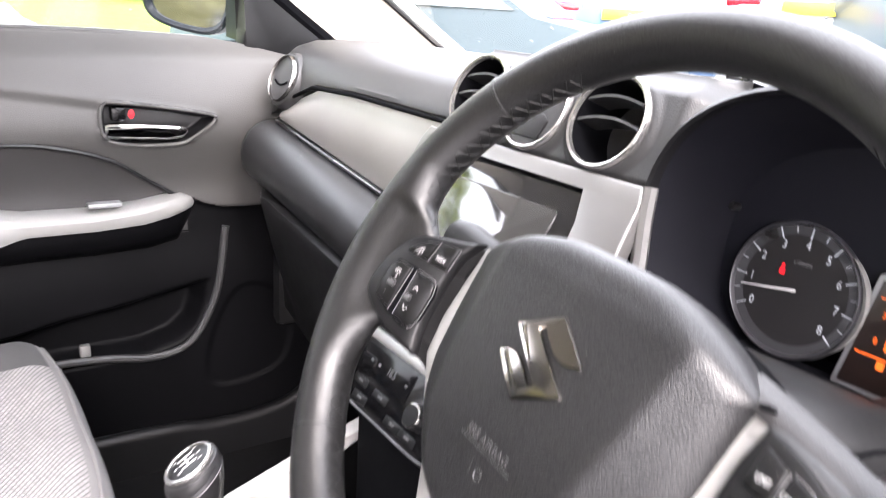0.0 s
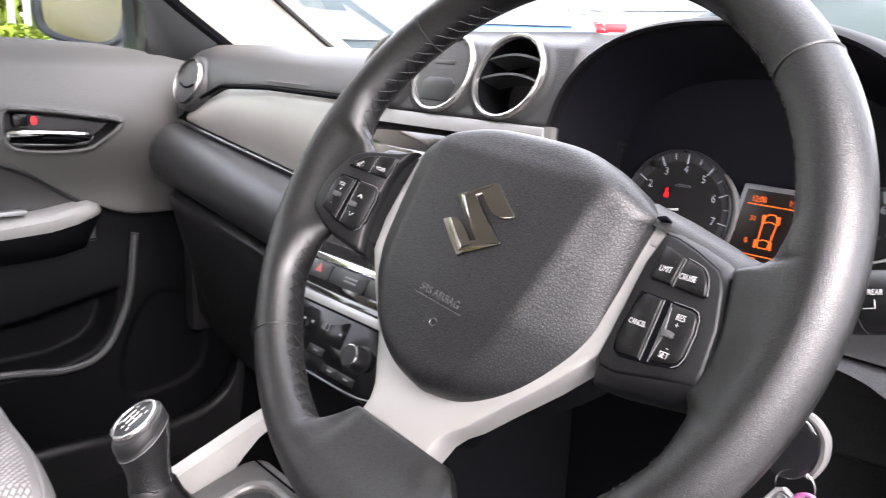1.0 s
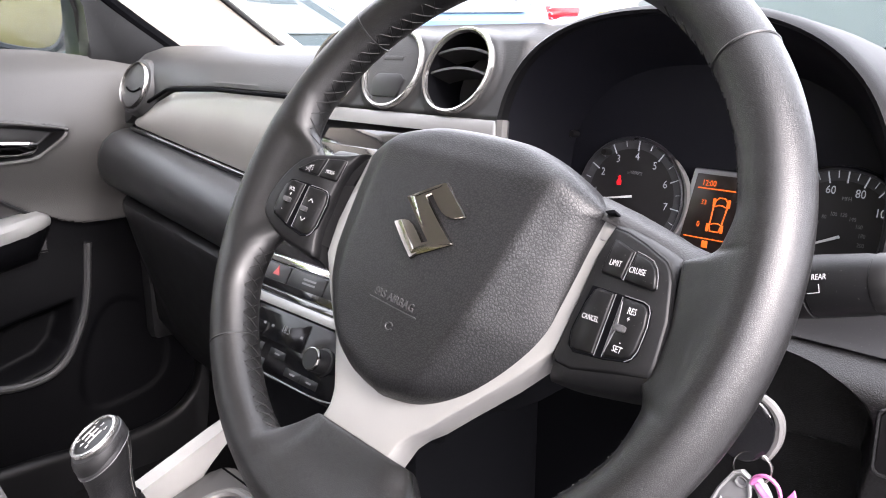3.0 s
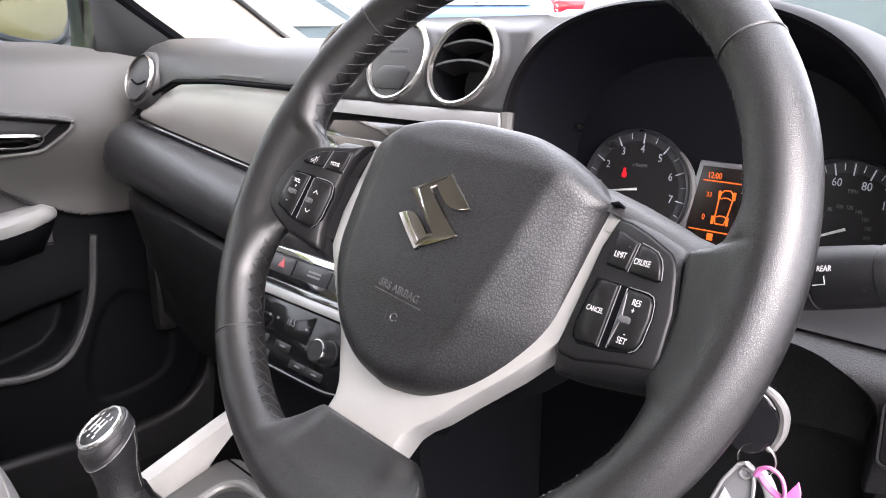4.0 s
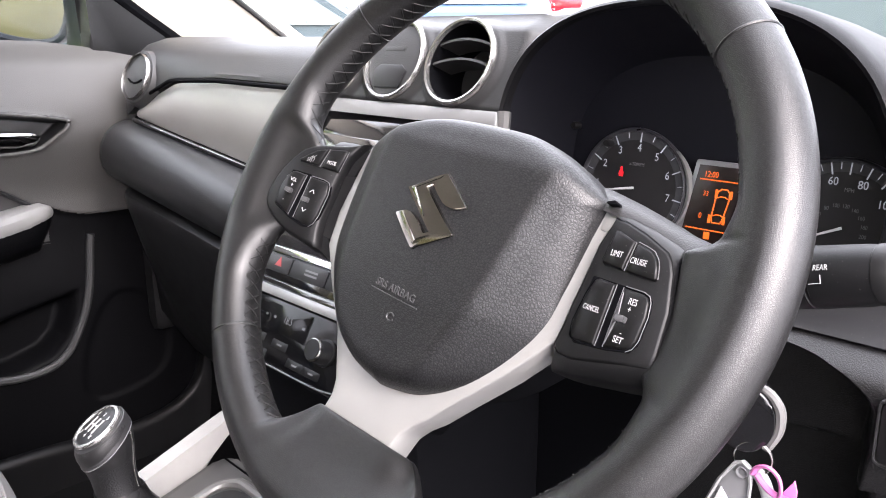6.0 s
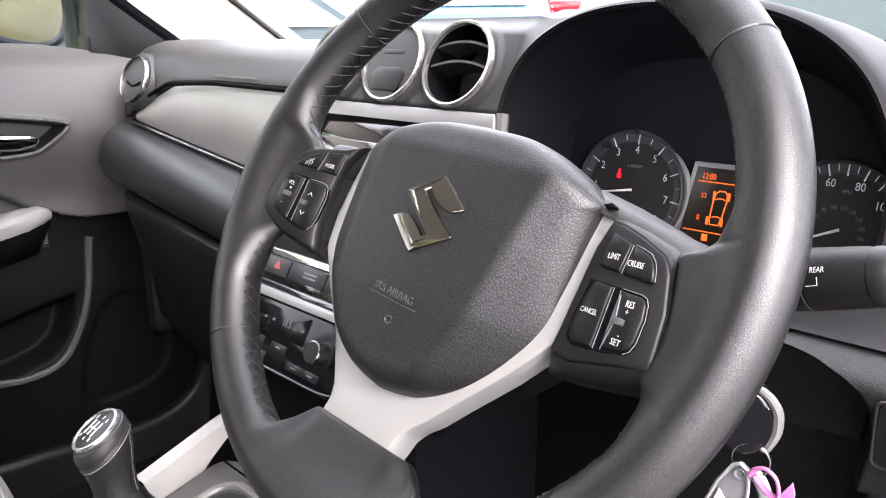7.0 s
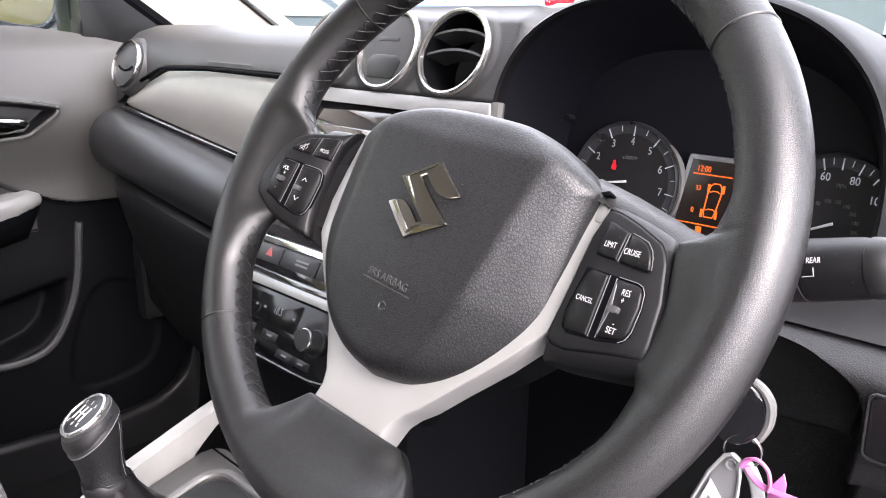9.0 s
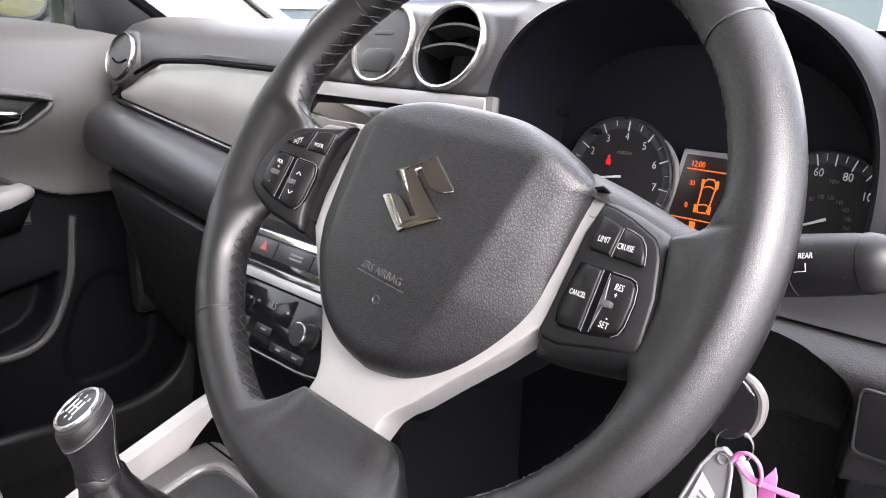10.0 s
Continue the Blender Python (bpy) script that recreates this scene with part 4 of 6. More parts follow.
writing("12:00", 0.0068, MLCD @ pose(0.3695, 0.0112, 0), ORANGE, pane, "lit_print", 0.0001, 0.8)
writing("33", 0.0056, MLCD @ pose(0.3672, -0.0044, 0), ORANGE, pane, "lit_print", 0.0001, 0.9)
writing("0", 0.0066, MLCD @ pose(0.3650, -0.0228, 0), ORANGE, pane, "lit_print", 0.0001, 0.8)
writing("19", 0.0068, MLCD @ pose(0.3960, 0.0112, 0), ORANGE, pane, "lit_print", 0.0001, 0.8)
for y in (0.0066, -0.0340):
    part("lit_line", box(0.354 if y < 0 else 0.3605, y, 0, 0.3990, y + 0.0009, 0.0002, 0, MLCD), ORANGE, pane)
body = [(0.3735, -0.012), (0.3745, -0.005), (0.378, -0.0015), (0.385, -0.0015), (0.3885, -0.005), (0.3895, -0.012), (0.388, -0.030), (0.386, -0.036), (0.376, -0.036), (0.374, -0.030)]
part("lit_car", tube([MLCD @ lcd_car(x, y) for x, y in body], 0.0006, 5, closed=True), ORANGE, pane)
for y in (-0.0105, -0.029):
    part("lit_line", tube([MLCD @ lcd_car(x, y + 0.0015 * (1 if i in (1, 2) else 0)) for i, x in enumerate((0.3755, 0.379, 0.384, 0.3875))], 0.0005, 5), ORANGE, pane)
for x, y in ((0.3715, -0.0065), (0.3890, -0.0065), (0.3705, -0.0325), (0.3880, -0.0325)):
    part("lit_wheel", box(0, -0.0033, 0, 0.0022, 0.0033, 0.0003, 0, MLCD @ Matrix.Translation(lcd_car(x, y))), ORANGE, pane)
part("lit_mark", box(0.3705, -0.0410, 0, 0.3755, -0.0353, 0.0003, 0, MLCD), ORANGE, pane)
for x, z in ((0.233, 0.040), (0.270, 0.027), (0.503, 0.012)):
    part("reset_pin", lathe([(0.0034, 0), (0.0034, 0.010), (0.0026, 0.012), (0.0001, 0.012)], 16, DIAL @ pose(x, z, -0.002)), MATTE, cluster)
part("cluster_edge", tube(spline([(0.2115, 0.236, 1.044), (0.215, 0.230, 1.020), (0.222, 0.222, 0.985), (0.228, 0.21, 0.95), (0.23, 0.20, 0.92)], 6), 0.0065, 8), SURROUND, cluster, "satin silver edge beside the dials")

# dash to the side of the driver's door
part("driver_top_pad", loft([[(x, y, z - 0.03 * smooth(0.60, 0.80, x)) for y, z in ((0.98, 1.02), (0.7, 1.085), (0.5, 1.105), (0.38, 1.108), (0.30, 1.10), (0.255, 1.075), (0.235, 1.04), (0.23, 0.99), (0.25, 0.955))] for x in np.linspace(0.550, 0.80, 12)]), DASH, dash)
part("mid_top_pad", loft([[(x, y, z) for y, z in ((0.98, 1.02), (0.75, 1.078), (0.60, 1.098), (0.46, 1.103), (0.36, 1.106))] for x in np.linspace(-0.12, 0.54, 16)]), DASH, dash)
# knee panel with a hollow round the ignition
HOLLOW = [(p.x, p.y) for p in spline([(0.65, 0.535, 0), (0.80, 0.540, 0), (0.885, 0.550, 0), (0.909, 0.553, 0), (0.926, 0.551, 0), (0.936, 0.5445, 0), (0.943, 0.530, 0), (0.948, 0.50, 0), (0.952, 0.40, 0), (0.9575, 0.395, 0)], 8)]
rows = []
for j in range(140):
    z = 0.9565 - 0.30 * (j / 139) ** 1.9
    edge = lerp(z, *HOLLOW)
    row = []
    for x in [*np.linspace(min(0.395, edge - 0.03), edge - 0.018, 14), *np.linspace(edge - 0.016, edge + 0.007, 22), *np.linspace(edge + 0.010, 0.795, 60)]:
        foot = 0.8765 + 0.13 * (x - 0.53)
        y = 0.118 + 0.10 * (0.955 - z) + 0.026 * smooth(0.934, 0.958, z) ** 1.7 + 0.035 * smooth(foot, foot - 0.006, z)
        row.append((x, y + 0.060 * smooth(edge + 0.005, edge - 0.014, x), z))
    rows.append(row)
part("column_apron", loft([[(x, y, z) for y, z in ((0.137, 0.9545), (0.145, 0.957), (0.20, 0.957), (0.31, 0.940))] for x in np.linspace(0.395, 0.795, 12)]), APRON, dash, "smooth black panel under the dials")
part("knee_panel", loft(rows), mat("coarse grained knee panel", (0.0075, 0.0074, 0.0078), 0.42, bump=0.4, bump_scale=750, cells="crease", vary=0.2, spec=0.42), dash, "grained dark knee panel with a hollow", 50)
KNEE = Matrix.Translation((0.590, 0.1195, 0.918)) @ Euler((radians(90 + 6), 0, 0)).to_matrix().to_4x4()
blank = part("switch_blank", prism(rounded(-0.030, -0.017, 0.030, 0.017, 0.003), -0.006, 0.0012, 0.001, KNEE), MATTE, dash, "blank switch plate")
part("blank_edge", tube([KNEE @ Vector((x, y, 0.0005)) for x, y in rounded(-0.0315, -0.0185, 0.0315, 0.0185, 0.004)], 0.001, 6, closed=True), ROLL, blank)

# ---- steering column, stalks, ignition ----
column = thing("steering_column", "matte black steering column shroud with stalks", "steering column")
rows = []
for y, w, z0, z1 in ((0.052, 0.066, 0.935, 1.010), (0.075, 0.078, 0.925, 1.013), (0.14, 0.080, 0.915, 0.997), (0.20, 0.080, 0.905, 0.970), (0.27, 0.08, 0.89, 0.94)):
    rows.append([(0.369 + px, y, pz) for px, pz in rounded(-w, z0, w, z1, 0.028, 5)])
part("shroud", loft(rows, True, True), MATTE, column, "", 50)
part("shroud_split", tube([(0.369 + 0.081, y, z) for y, z in ((0.07, 0.985), (0.14, 0.975), (0.2, 0.96))], 0.0012, 6), DARK, column)


def stalk(base, tip, r, name, ring=0.61):
    a, b = Vector(base), Vector(tip)
    m = Matrix.Translation(a) @ (b - a).to_track_quat("Z", "Y").to_matrix().to_4x4()
    L = (b - a).length
    s = part(name, lathe([(0.0001, 0), (r * 0.55, 0.0), (r * 0.6, L * 0.42), (r * 0.98, L * 0.46), (r * 1.0, L * (ring - 0.006)), (r * 0.965, L * (ring - 0.004)), (r * 0.965, L * (ring + 0.004)), (r * 0.99, L * (ring + 0.006)), (r * 0.93, L * 0.90), (r * 0.80, L * 0.97), (r * 0.5, L * 0.99), (0.0001, L * 0.99)], 40, m @ pose(0, 0, 0)), POD, column)
    return s, m, L


st, m, L = stalk((0.43, 0.072, 0.976), (0.5768, 0.0543, 1.0187), 0.0138, "wiper_stalk", 0.760)
part("stalk_tip", lathe([(0.0124, L * 0.928), (0.0127, L * 0.930), (0.0125, L * 0.945), (0.0118, L * 0.965), (0.0100, L * 0.988), (0.007, L * 1.003), (0.0035, L * 1.009), (0.0001, L * 1.010)], 40, m), mat("worn stalk tip", (0.006, 0.006, 0.0062), 0.42, spec=0.3), st, "smooth black stalk tip")
# print on the stalk faces the seat
sx = Vector((0.182, -0.022, 0.053)).normalized()
sn = Vector((0.35, -0.90, 0.28))
sn = (sn - sx * sn.dot(sx)).normalized()
sy = sn.cross(sx)
face = Matrix((sx, sy, sn)).transposed().to_4x4()


def on_stalk(along, across):
    c = Vector((0.43, 0.072, 0.976)) + sx * along
    a = across / 0.0140
    nrm = sn * math.cos(a) + sy * math.sin(a)
    up = sy * math.cos(a) - sn * math.sin(a)
    return Matrix.Translation(c + nrm * 0.0139) @ Matrix((sx, up, nrm)).transposed().to_4x4()


writing("REAR", 0.0035, on_stalk(0.1240, 0.0040), WHITE, st, "white_print", 0.0001, 0.75)
writing("OFF", 0.0034, on_stalk(0.1128, -0.0025), WHITE, st, "white_print", 0.0001, 0.75)
writing("INT", 0.0034, on_stalk(0.1133, 0.004), WHITE, st, "white_print", 0.0001, 0.75)
part("print_line", tube([on_stalk(0.1240, 0.0010).translation, on_stalk(0.1240, -0.0025).translation, on_stalk(0.1190, -0.0028).translation], 0.0002, 5), WHITE, st)
m = on_stalk(0.1138, -0.0065)
part("print_symbol", tube([m @ Vector((0.0018 * math.cos(q), 0.0014 * math.sin(q), 0.0002)) for q in np.linspace(0, 6.28, 12)[:-1]], 0.0003, 5, closed=True), WHITE, st)
st2, m2, L2 = stalk((0.31, 0.072, 0.992), (0.200, 0.066, 1.023), 0.0135, "light_stalk")
part("stalk_end", lathe([(0.0136, L2 * 0.55), (0.0140, L2 * 0.6), (0.0140, L2 * 0.9), (0.011, L2 * 1.0), (0.0001, L2 * 1.002)], 32, m2), POD, st2)
part("ignition", lathe([(0.019, -0.03), (0.019, 0.012), (0.016, 0.016), (0.0001, 0.016)], 32, Matrix.Translation((0.470, 0.115, 0.945)) @ Euler((radians(80), 0, radians(40))).to_matrix().to_4x4()), MATTE, column)

# keys
keys = thing("car_keys", "car keys with clear tag and pink tie hanging from the ignition", "keys")
K = Matrix.Translation((0.504, 0.095, 0.916)) @ Euler((radians(90), 0, radians(14))).to_matrix().to_4x4()
part("key_head", prism([(0.0140 * math.cos(q), 0.0185 * math.sin(q)) for q in np.linspace(0, 2 * math.pi, 33)[:-1]], -0.010, 0.008, 0.006, K, 4), GLOSS, keys, "gloss black key head")
bow = spline([(0.000, 0.0200, 0.003), (0.006, 0.0185, 0.004), (0.0115, 0.0145, 0.004), (0.0155, 0.007, 0.003), (0.0158, -0.004, 0.002), (0.0130, -0.0125, 0.002), (0.0110, -0.0160, 0.002), (0.0078, -0.0135, 0.003), (0.0098, -0.0085, 0.003)], 4)
part("key_bow", tube([K @ Vector(p) for p in bow], [0.0012 + 0.0016 * math.sin(math.pi * min(1, i / 26)) for i in range(len(bow))], 8), mat("grey key frame", (0.13, 0.128, 0.126), 0.35, metal=0.2), keys, "grey key frame")
RING = Matrix.Translation((0.511, 0.090, 0.8955)) @ Euler((radians(90), 0, radians(14))).to_matrix().to_4x4()
part("key_ring", tube([RING @ Vector((0.0094 * math.cos(q), 0.0094 * math.sin(q), 0.0012 * q / 12.6)) for q in np.linspace(0, 12.4, 73)], 0.0007, 8), STEEL, keys, "steel split ring")


def hung(pts, y, t=0.0016, bevel=0.0006):
    """A thin plate in an upright plane across the car, from x, z points."""
    return prism([(px, pz) for px, pz in pts], -t, t, bevel, Matrix.Translation((0, y, 0)) @ Euler((radians(90), 0, 0)).to_matrix().to_4x4())


tag_edge = [(0.5045, 0.8925), (0.5080, 0.8945), (0.5120, 0.8920), (0.5135, 0.884), (0.5135, 0.868), (0.5100, 0.850), (0.500, 0.842), (0.4830, 0.842), (0.4890, 0.858), (0.4970, 0.880)]
tag = part("key_tag", hung(tag_edge, 0.086), CLEAR, keys, "clear plastic key tag with a paper label")
part("paper_label", hung([(0.4985, 0.876), (0.5065, 0.866), (0.5045, 0.845), (0.4885, 0.845)], 0.0835, 0.0004, 0), WHITE, tag)
for k in range(3):
    part("print_bar", hung([(0.4985 - 0.0010 * k, 0.866 - 0.004 * k), (0.5045, 0.862 - 0.004 * k), (0.5043, 0.8605 - 0.004 * k), (0.4983 - 0.0010 * k, 0.8645 - 0.004 * k)], 0.0829, 0.0002, 0), GREY_PRINT, tag)
part("tag_rim", tube([(px, 0.0840, pz) for px, pz in tag_edge], 0.0011, 6, closed=True), mat("clear rim", (0.26, 0.26, 0.265), 0.15), tag)
part("tag_eye", lathe([(0.0018, 0.0), (0.0030, 0.0006), (0.0034, 0.0)], 20, Matrix.Translation((0.5085, 0.0838, 0.8885)) @ Euler((radians(90), 0, 0)).to_matrix().to_4x4()), CLEAR, tag)
part("grey_strap", tube(spline([(0.512, 0.090, 0.889), (0.517, 0.089, 0.8865), (0.5215, 0.088, 0.879), (0.5240, 0.087, 0.868), (0.5240, 0.086, 0.850)], 5), [0.002] + [0.0035] * 20, 10, squash=0.5), mat("pale grey strap", (0.22, 0.22, 0.225), 0.4), keys, "pale grey strap")
tie = spline([(0.5145, 0.083, 0.8905), (0.5165, 0.082, 0.8955), (0.522, 0.081, 0.8985), (0.5275, 0.081, 0.8955), (0.5298, 0.081, 0.889), (0.5292, 0.081, 0.884)], 5)
part("pink_tie", tube(tie, 0.0018, 8, squash=0.6), PINK, keys, "pink plastic tie")
part("pink_loop", tube(spline([(0.5165, 0.083, 0.8915), (0.5195, 0.083, 0.8880), (0.5255, 0.082, 0.8848), (0.534, 0.081, 0.8848), (0.549, 0.079, 0.8865)], 5), 0.0017, 8, squash=0.6), PINK, keys)
part("pink_tail", hung([(0.5285, 0.884), (0.5315, 0.889), (0.5350, 0.8955), (0.5368, 0.890), (0.5375, 0.868), (0.5290, 0.866)], 0.0835, 0.0008, 0.0004), PINK, keys, "pink tag")

# ---- passenger's door ----
door = thing("passenger_door", "closed passenger door with dark grey trim, silver armrest and chrome handle", "car door")


# ahead of the armrest the edge is raised: black there stands in for shade
INSERT_EDGE = [(p.x, p.y) for p in spline([(-0.60, 0.955, 0), (-0.164, 0.946, 0), (-0.061, 0.936, 0), (0.011, 0.912, 0), (0.069, 0.873, 0), (0.112, 0.846, 0), (0.135, 0.838, 0), (0.16, 0.828, 0), (0.19, 0.822, 0), (0.25, 0.82, 0), (0.40, 0.82, 0)], 6)]


def insert_line(y):
    return lerp(y, *INSERT_EDGE)


def inside(poly, y, z):
    hit = False
    for (ya, za), (yb, zb) in zip(poly, poly[1:] + poly[:1]):
        if (za > z) != (zb > z) and y < (yb - ya) * (z - za) / (zb - za) + ya:
            hit = not hit
    return hit


def gap(poly, y, z):
    """Distance to a polygon's edge, negative inside."""
    best = 9.0
    for (ya, za), (yb, zb) in zip(poly, poly[1:] + poly[:1]):
        ey, ez = yb - ya, zb - za
        t = max(0.0, min(1.0, ((y - ya) * ey + (z - za) * ez) / (ey * ey + ez * ez)))
        best = min(best, math.hypot(y - ya - t * ey, z - za - t * ez))
    return -best if inside(poly, y, z) else best


def softened(poly, times=2):
    """A polygon with its corners cut round."""
    for _ in range(times):
        poly = [(a[0] + (b[0] - a[0]) * k, a[1] + (b[1] - a[1]) * k) for a, b in zip(poly, poly[1:] + poly[:1]) for k in (0.25, 0.75)]
    return poly


RECESS = softened([(-0.006, 1.003), (0.020, 1.005), (0.155, 0.986), (0.166, 0.978), (0.132, 0.950), (0.112, 0.938), (0.06, 0.936), (0.010, 0.942), (-0.006, 0.956)])
POCKET = [(-0.5, 0.57), (0.05, 0.575), (0.105, 0.592), (0.135, 0.62), (0.150, 0.66), (0.155, 0.70), (0.02, 0.672), (-0.06, 0.662), (-0.15, 0.645), (-0.5, 0.60)]
FRONT = softened([(0.186, 0.676), (0.262, 0.678), (0.304, 0.60), (0.292, 0.525), (0.245, 0.501), (0.133, 0.494)], 3)


def door_x(y, z):
    x = -0.640 + 0.038 * smooth(1.115, 0.97, z) - 0.038 * smooth(0.97, 0.85, z)
    x -= 0.020 * smooth(1.06, 1.106, z)
    crease = lerp(y, (-0.5, 1.05), (-0.156, 1.027), (-0.017, 1.007), (0.16, 0.99))
    x -= 0.008 * smooth(crease + 0.004, crease - 0.016, z) * smooth(0.20, 0.05, y)
    x -= 0.006 * smooth(0.005, -0.005, z - insert_line(y))
    x += 0.008 * smooth(0.80, 0.70, z)
    d = gap(RECESS, y, z)
    x += 0.003 * (1 - smooth(0.0, 0.007, d)) if d > 0 else 0
    x -= 0.028 * smooth(0.001, -0.010, d)
    if z < 0.75:
        x -= 0.045 * smooth(0.002, -0.02, gap(POCKET, y, z))
        f = gap(FRONT, y, z)
        x -= 0.004 * smooth(0.009, -0.002, f)
    return x


def door_top(y):
    return lerp(y, (-0.45, 1.106), (0.0, 1.105), (0.15, 1.0995), (0.215, 1.091), (0.30, 1.073), (0.37, 1.055))


def skin(y0, y1, z0, z1, ny, nz, keep):
    bm = bmesh.new()
    grid = {}
    for j in range(nz + 1):
        for i in range(ny + 1):
            y, z = y0 + (y1 - y0) * i / ny, z0 + (z1 - z0) * j / nz
            grid[i, j] = (y, min(z, door_top(y) - 0.0002 * (nz - j)))
    vs = {}

    def v(i, j):
        if (i, j) not in vs:
            y, z = grid[i, j]
            vs[i, j] = bm.verts.new((door_x(y, z), y, z))
        return vs[i, j]
    for j in range(nz):
        for i in range(ny):
            y, z = grid[i, j]
            if keep(y, z):
                bm.faces.new((v(i, j), v(i + 1, j), v(i + 1, j + 1), v(i, j + 1)))
    return bm


part("upper_panel", skin(-0.45, 0.36, 0.76, 1.106, 200, 120, lambda y, z: z > insert_line(y) and gap(RECESS, y, z) > -0.0015), DOOR, door, "dark grey grained upper door panel", 60)
part("handle_bowl", skin(-0.010, 0.170, 0.930, 1.010, 90, 50, lambda y, z: gap(RECESS, y, z) <= 0.002), MATTE, door, "black handle bowl", 60)
part("bowl_edge", tube([(door_x(p.x, p.y) + 0.0005, p.x, p.y) for p in [Vector((y, z, 0)) for y, z in RECESS]], 0.0030, 8, closed=True), DOOR, door, "rounded edge of the handle bowl")
part("insert_panel", skin(-0.45, 0.126, 0.78, 0.97, 120, 60, lambda y, z: z <= insert_line(y) + 0.003), INSERT, door, "charcoal padded insert", 60)
part("lower_panel", skin(-0.45, 0.40, 0.42, 0.86, 170, 104, lambda y, z: z < (0.784 if y < 0.1245 else insert_line(y) + 0.001)), DOOR_LOW, door, "black lower panel with a map pocket", 60)
part("sill_ledge", loft([[(-0.70, y, door_top(y) - 0.02), (-0.70, y, door_top(y) - 0.006), (-0.694, y, door_top(y)), (-0.664, y, door_top(y)), (-0.657, y, door_top(y) - 0.004), (-0.655, y, door_top(y) - 0.02)] for y in np.linspace(-0.45, 0.226, 20)], True, True), DOOR, door)
part("door_shell", box(-0.78, -0.75, 0.36, -0.715, 0.42, 1.088, 0.01), mat("dark blue paint", (0.02, 0.035, 0.06), 0.25, coat=0.5), door, "dark blue outer skin")
part("insert_seam", tube([(door_x(y, insert_line(y)) + 0.002, y, insert_line(y)) for y in np.linspace(-0.44, 0.130, 70)], 0.0036, 8), MATTE, door, "dark seam along the insert")
# armrest: a silver blade over a black bulge
rows, low = [], []
for y, zc, h, out in ((-0.45, 0.815, 0.030, 0.045), (-0.18, 0.820, 0.026, 0.047), (-0.152, 0.820, 0.026, 0.047), (-0.114, 0.823, 0.017, 0.047), (-0.02, 0.822, 0.016, 0.045), (0.05, 0.827, 0.017, 0.042), (0.09, 0.834, 0.017, 0.036), (0.115, 0.839, 0.014, 0.028), (0.130, 0.838, 0.008, 0.016), (0.135, 0.836, 0.003, 0.004)):
    prof = [(-0.03, 0.9), (0.0, 1.0), (0.55, 1.0), (0.85, 0.8), (1.0, 0.35), (1.0, -0.35), (0.9, -0.8), (0.7, -1.0), (0.0, -1.0), (-0.03, -0.9)]
    rows.append([(-0.648 + out * a if a > 0 else -0.66, y, zc + h * b) for a, b in prof])
part("armrest_blade", loft(rows, True, True), mat("satin silver armrest", (0.25, 0.245, 0.235), 0.5, vary=0.1, dust=0.1, spec=0.35), door, "satin silver armrest blade")
for y, z0, out in ((-0.45, 0.795, 0.045), (-0.11, 0.803, 0.044), (-0.02, 0.803, 0.042), (0.06, 0.806, 0.038), (0.105, 0.815, 0.030), (0.128, 0.828, 0.014), (0.136, 0.832, 0.003)):
    h = 0.050 * min(1, out / 0.03)
    low.append([(-0.66, y, z0 + 0.012)] + [(-0.648 + out * math.cos(q), y, z0 + 0.010 - h * (0.5 - 0.5 * math.cos(q * 2)) ** 1 * 0.0 - h * math.sin(q)) for q in np.linspace(0, math.pi / 2, 8)] + [(-0.66, y, z0 + 0.010 - h)])
part("armrest_bulge", loft(low, True, True), DOOR_LOW, door, "black armrest underside")
part("window_switch", box(-0.632, -0.030, 0.845, -0.612, 0.018, 0.852, 0.002), mat("grey switch", (0.3, 0.3, 0.3), 0.4, metal=0.4), door, "window switch")
part("window_switch", box(-0.634, -0.200, 0.845, -0.610, -0.15, 0.851, 0.002), MATTE, door)
# chrome pull in the recess, with the lock slider
pull_rows = []
for y, z, k in ((0.000, 0.9630, 0.75), (0.006, 0.9632, 0.95), (0.05, 0.961, 1.0), (0.09, 0.9585, 0.95), (0.112, 0.9575, 0.8), (0.120, 0.9575, 0.4)):
    pull_rows.append([(-0.614 + dx * k, y, z + dz * k) for dx, dz in ((-0.014, 0.009), (0.004, 0.0105), (0.0085, 0.0095), (0.0100, 0.006), (0.0085, -0.004), (0.003, -0.012), (-0.004, -0.0165), (-0.014, -0.018))])
part("door_pull", loft(pull_rows, True, True), CHROME, door, "chrome inner door handle", 28)
part("lock_slider", box(-0.631, 0.010, 0.975, -0.611, 0.032, 0.997, 0.005), PANEL, door, "lock slider")
part("lock_mark", prism([(0.0045 * math.cos(q), 0.007 * math.sin(q)) for q in np.linspace(0, 6.283, 21)[:-1]], 0, 0.002, 0.0005, Matrix.Translation((-0.6155, 0.039, 0.9855)) @ Euler((radians(90), 0, radians(90))).to_matrix().to_4x4()), mat("signal red", (0.8, 0.01, 0.02), 0.4), door, "red lock mark")
# rim made paler than the panel round it, to paint its highlight line
part("pocket_rim", tube(spline([(-0.640, 0.186, 0.790), (-0.640, 0.183, 0.773), (-0.638, 0.173, 0.702), (-0.638, 0.156, 0.647), (-0.638, 0.119, 0.590), (-0.640, 0.057, 0.573), (-0.642, -0.066, 0.588), (-0.642, -0.45, 0.60)], 6), 0.0068, 10), DASH, door, "rounded pocket rim")
part("pocket_hinge", box(-0.668, -0.052, 0.585, -0.655, -0.036, 0.607, 0.003), SATIN, door)
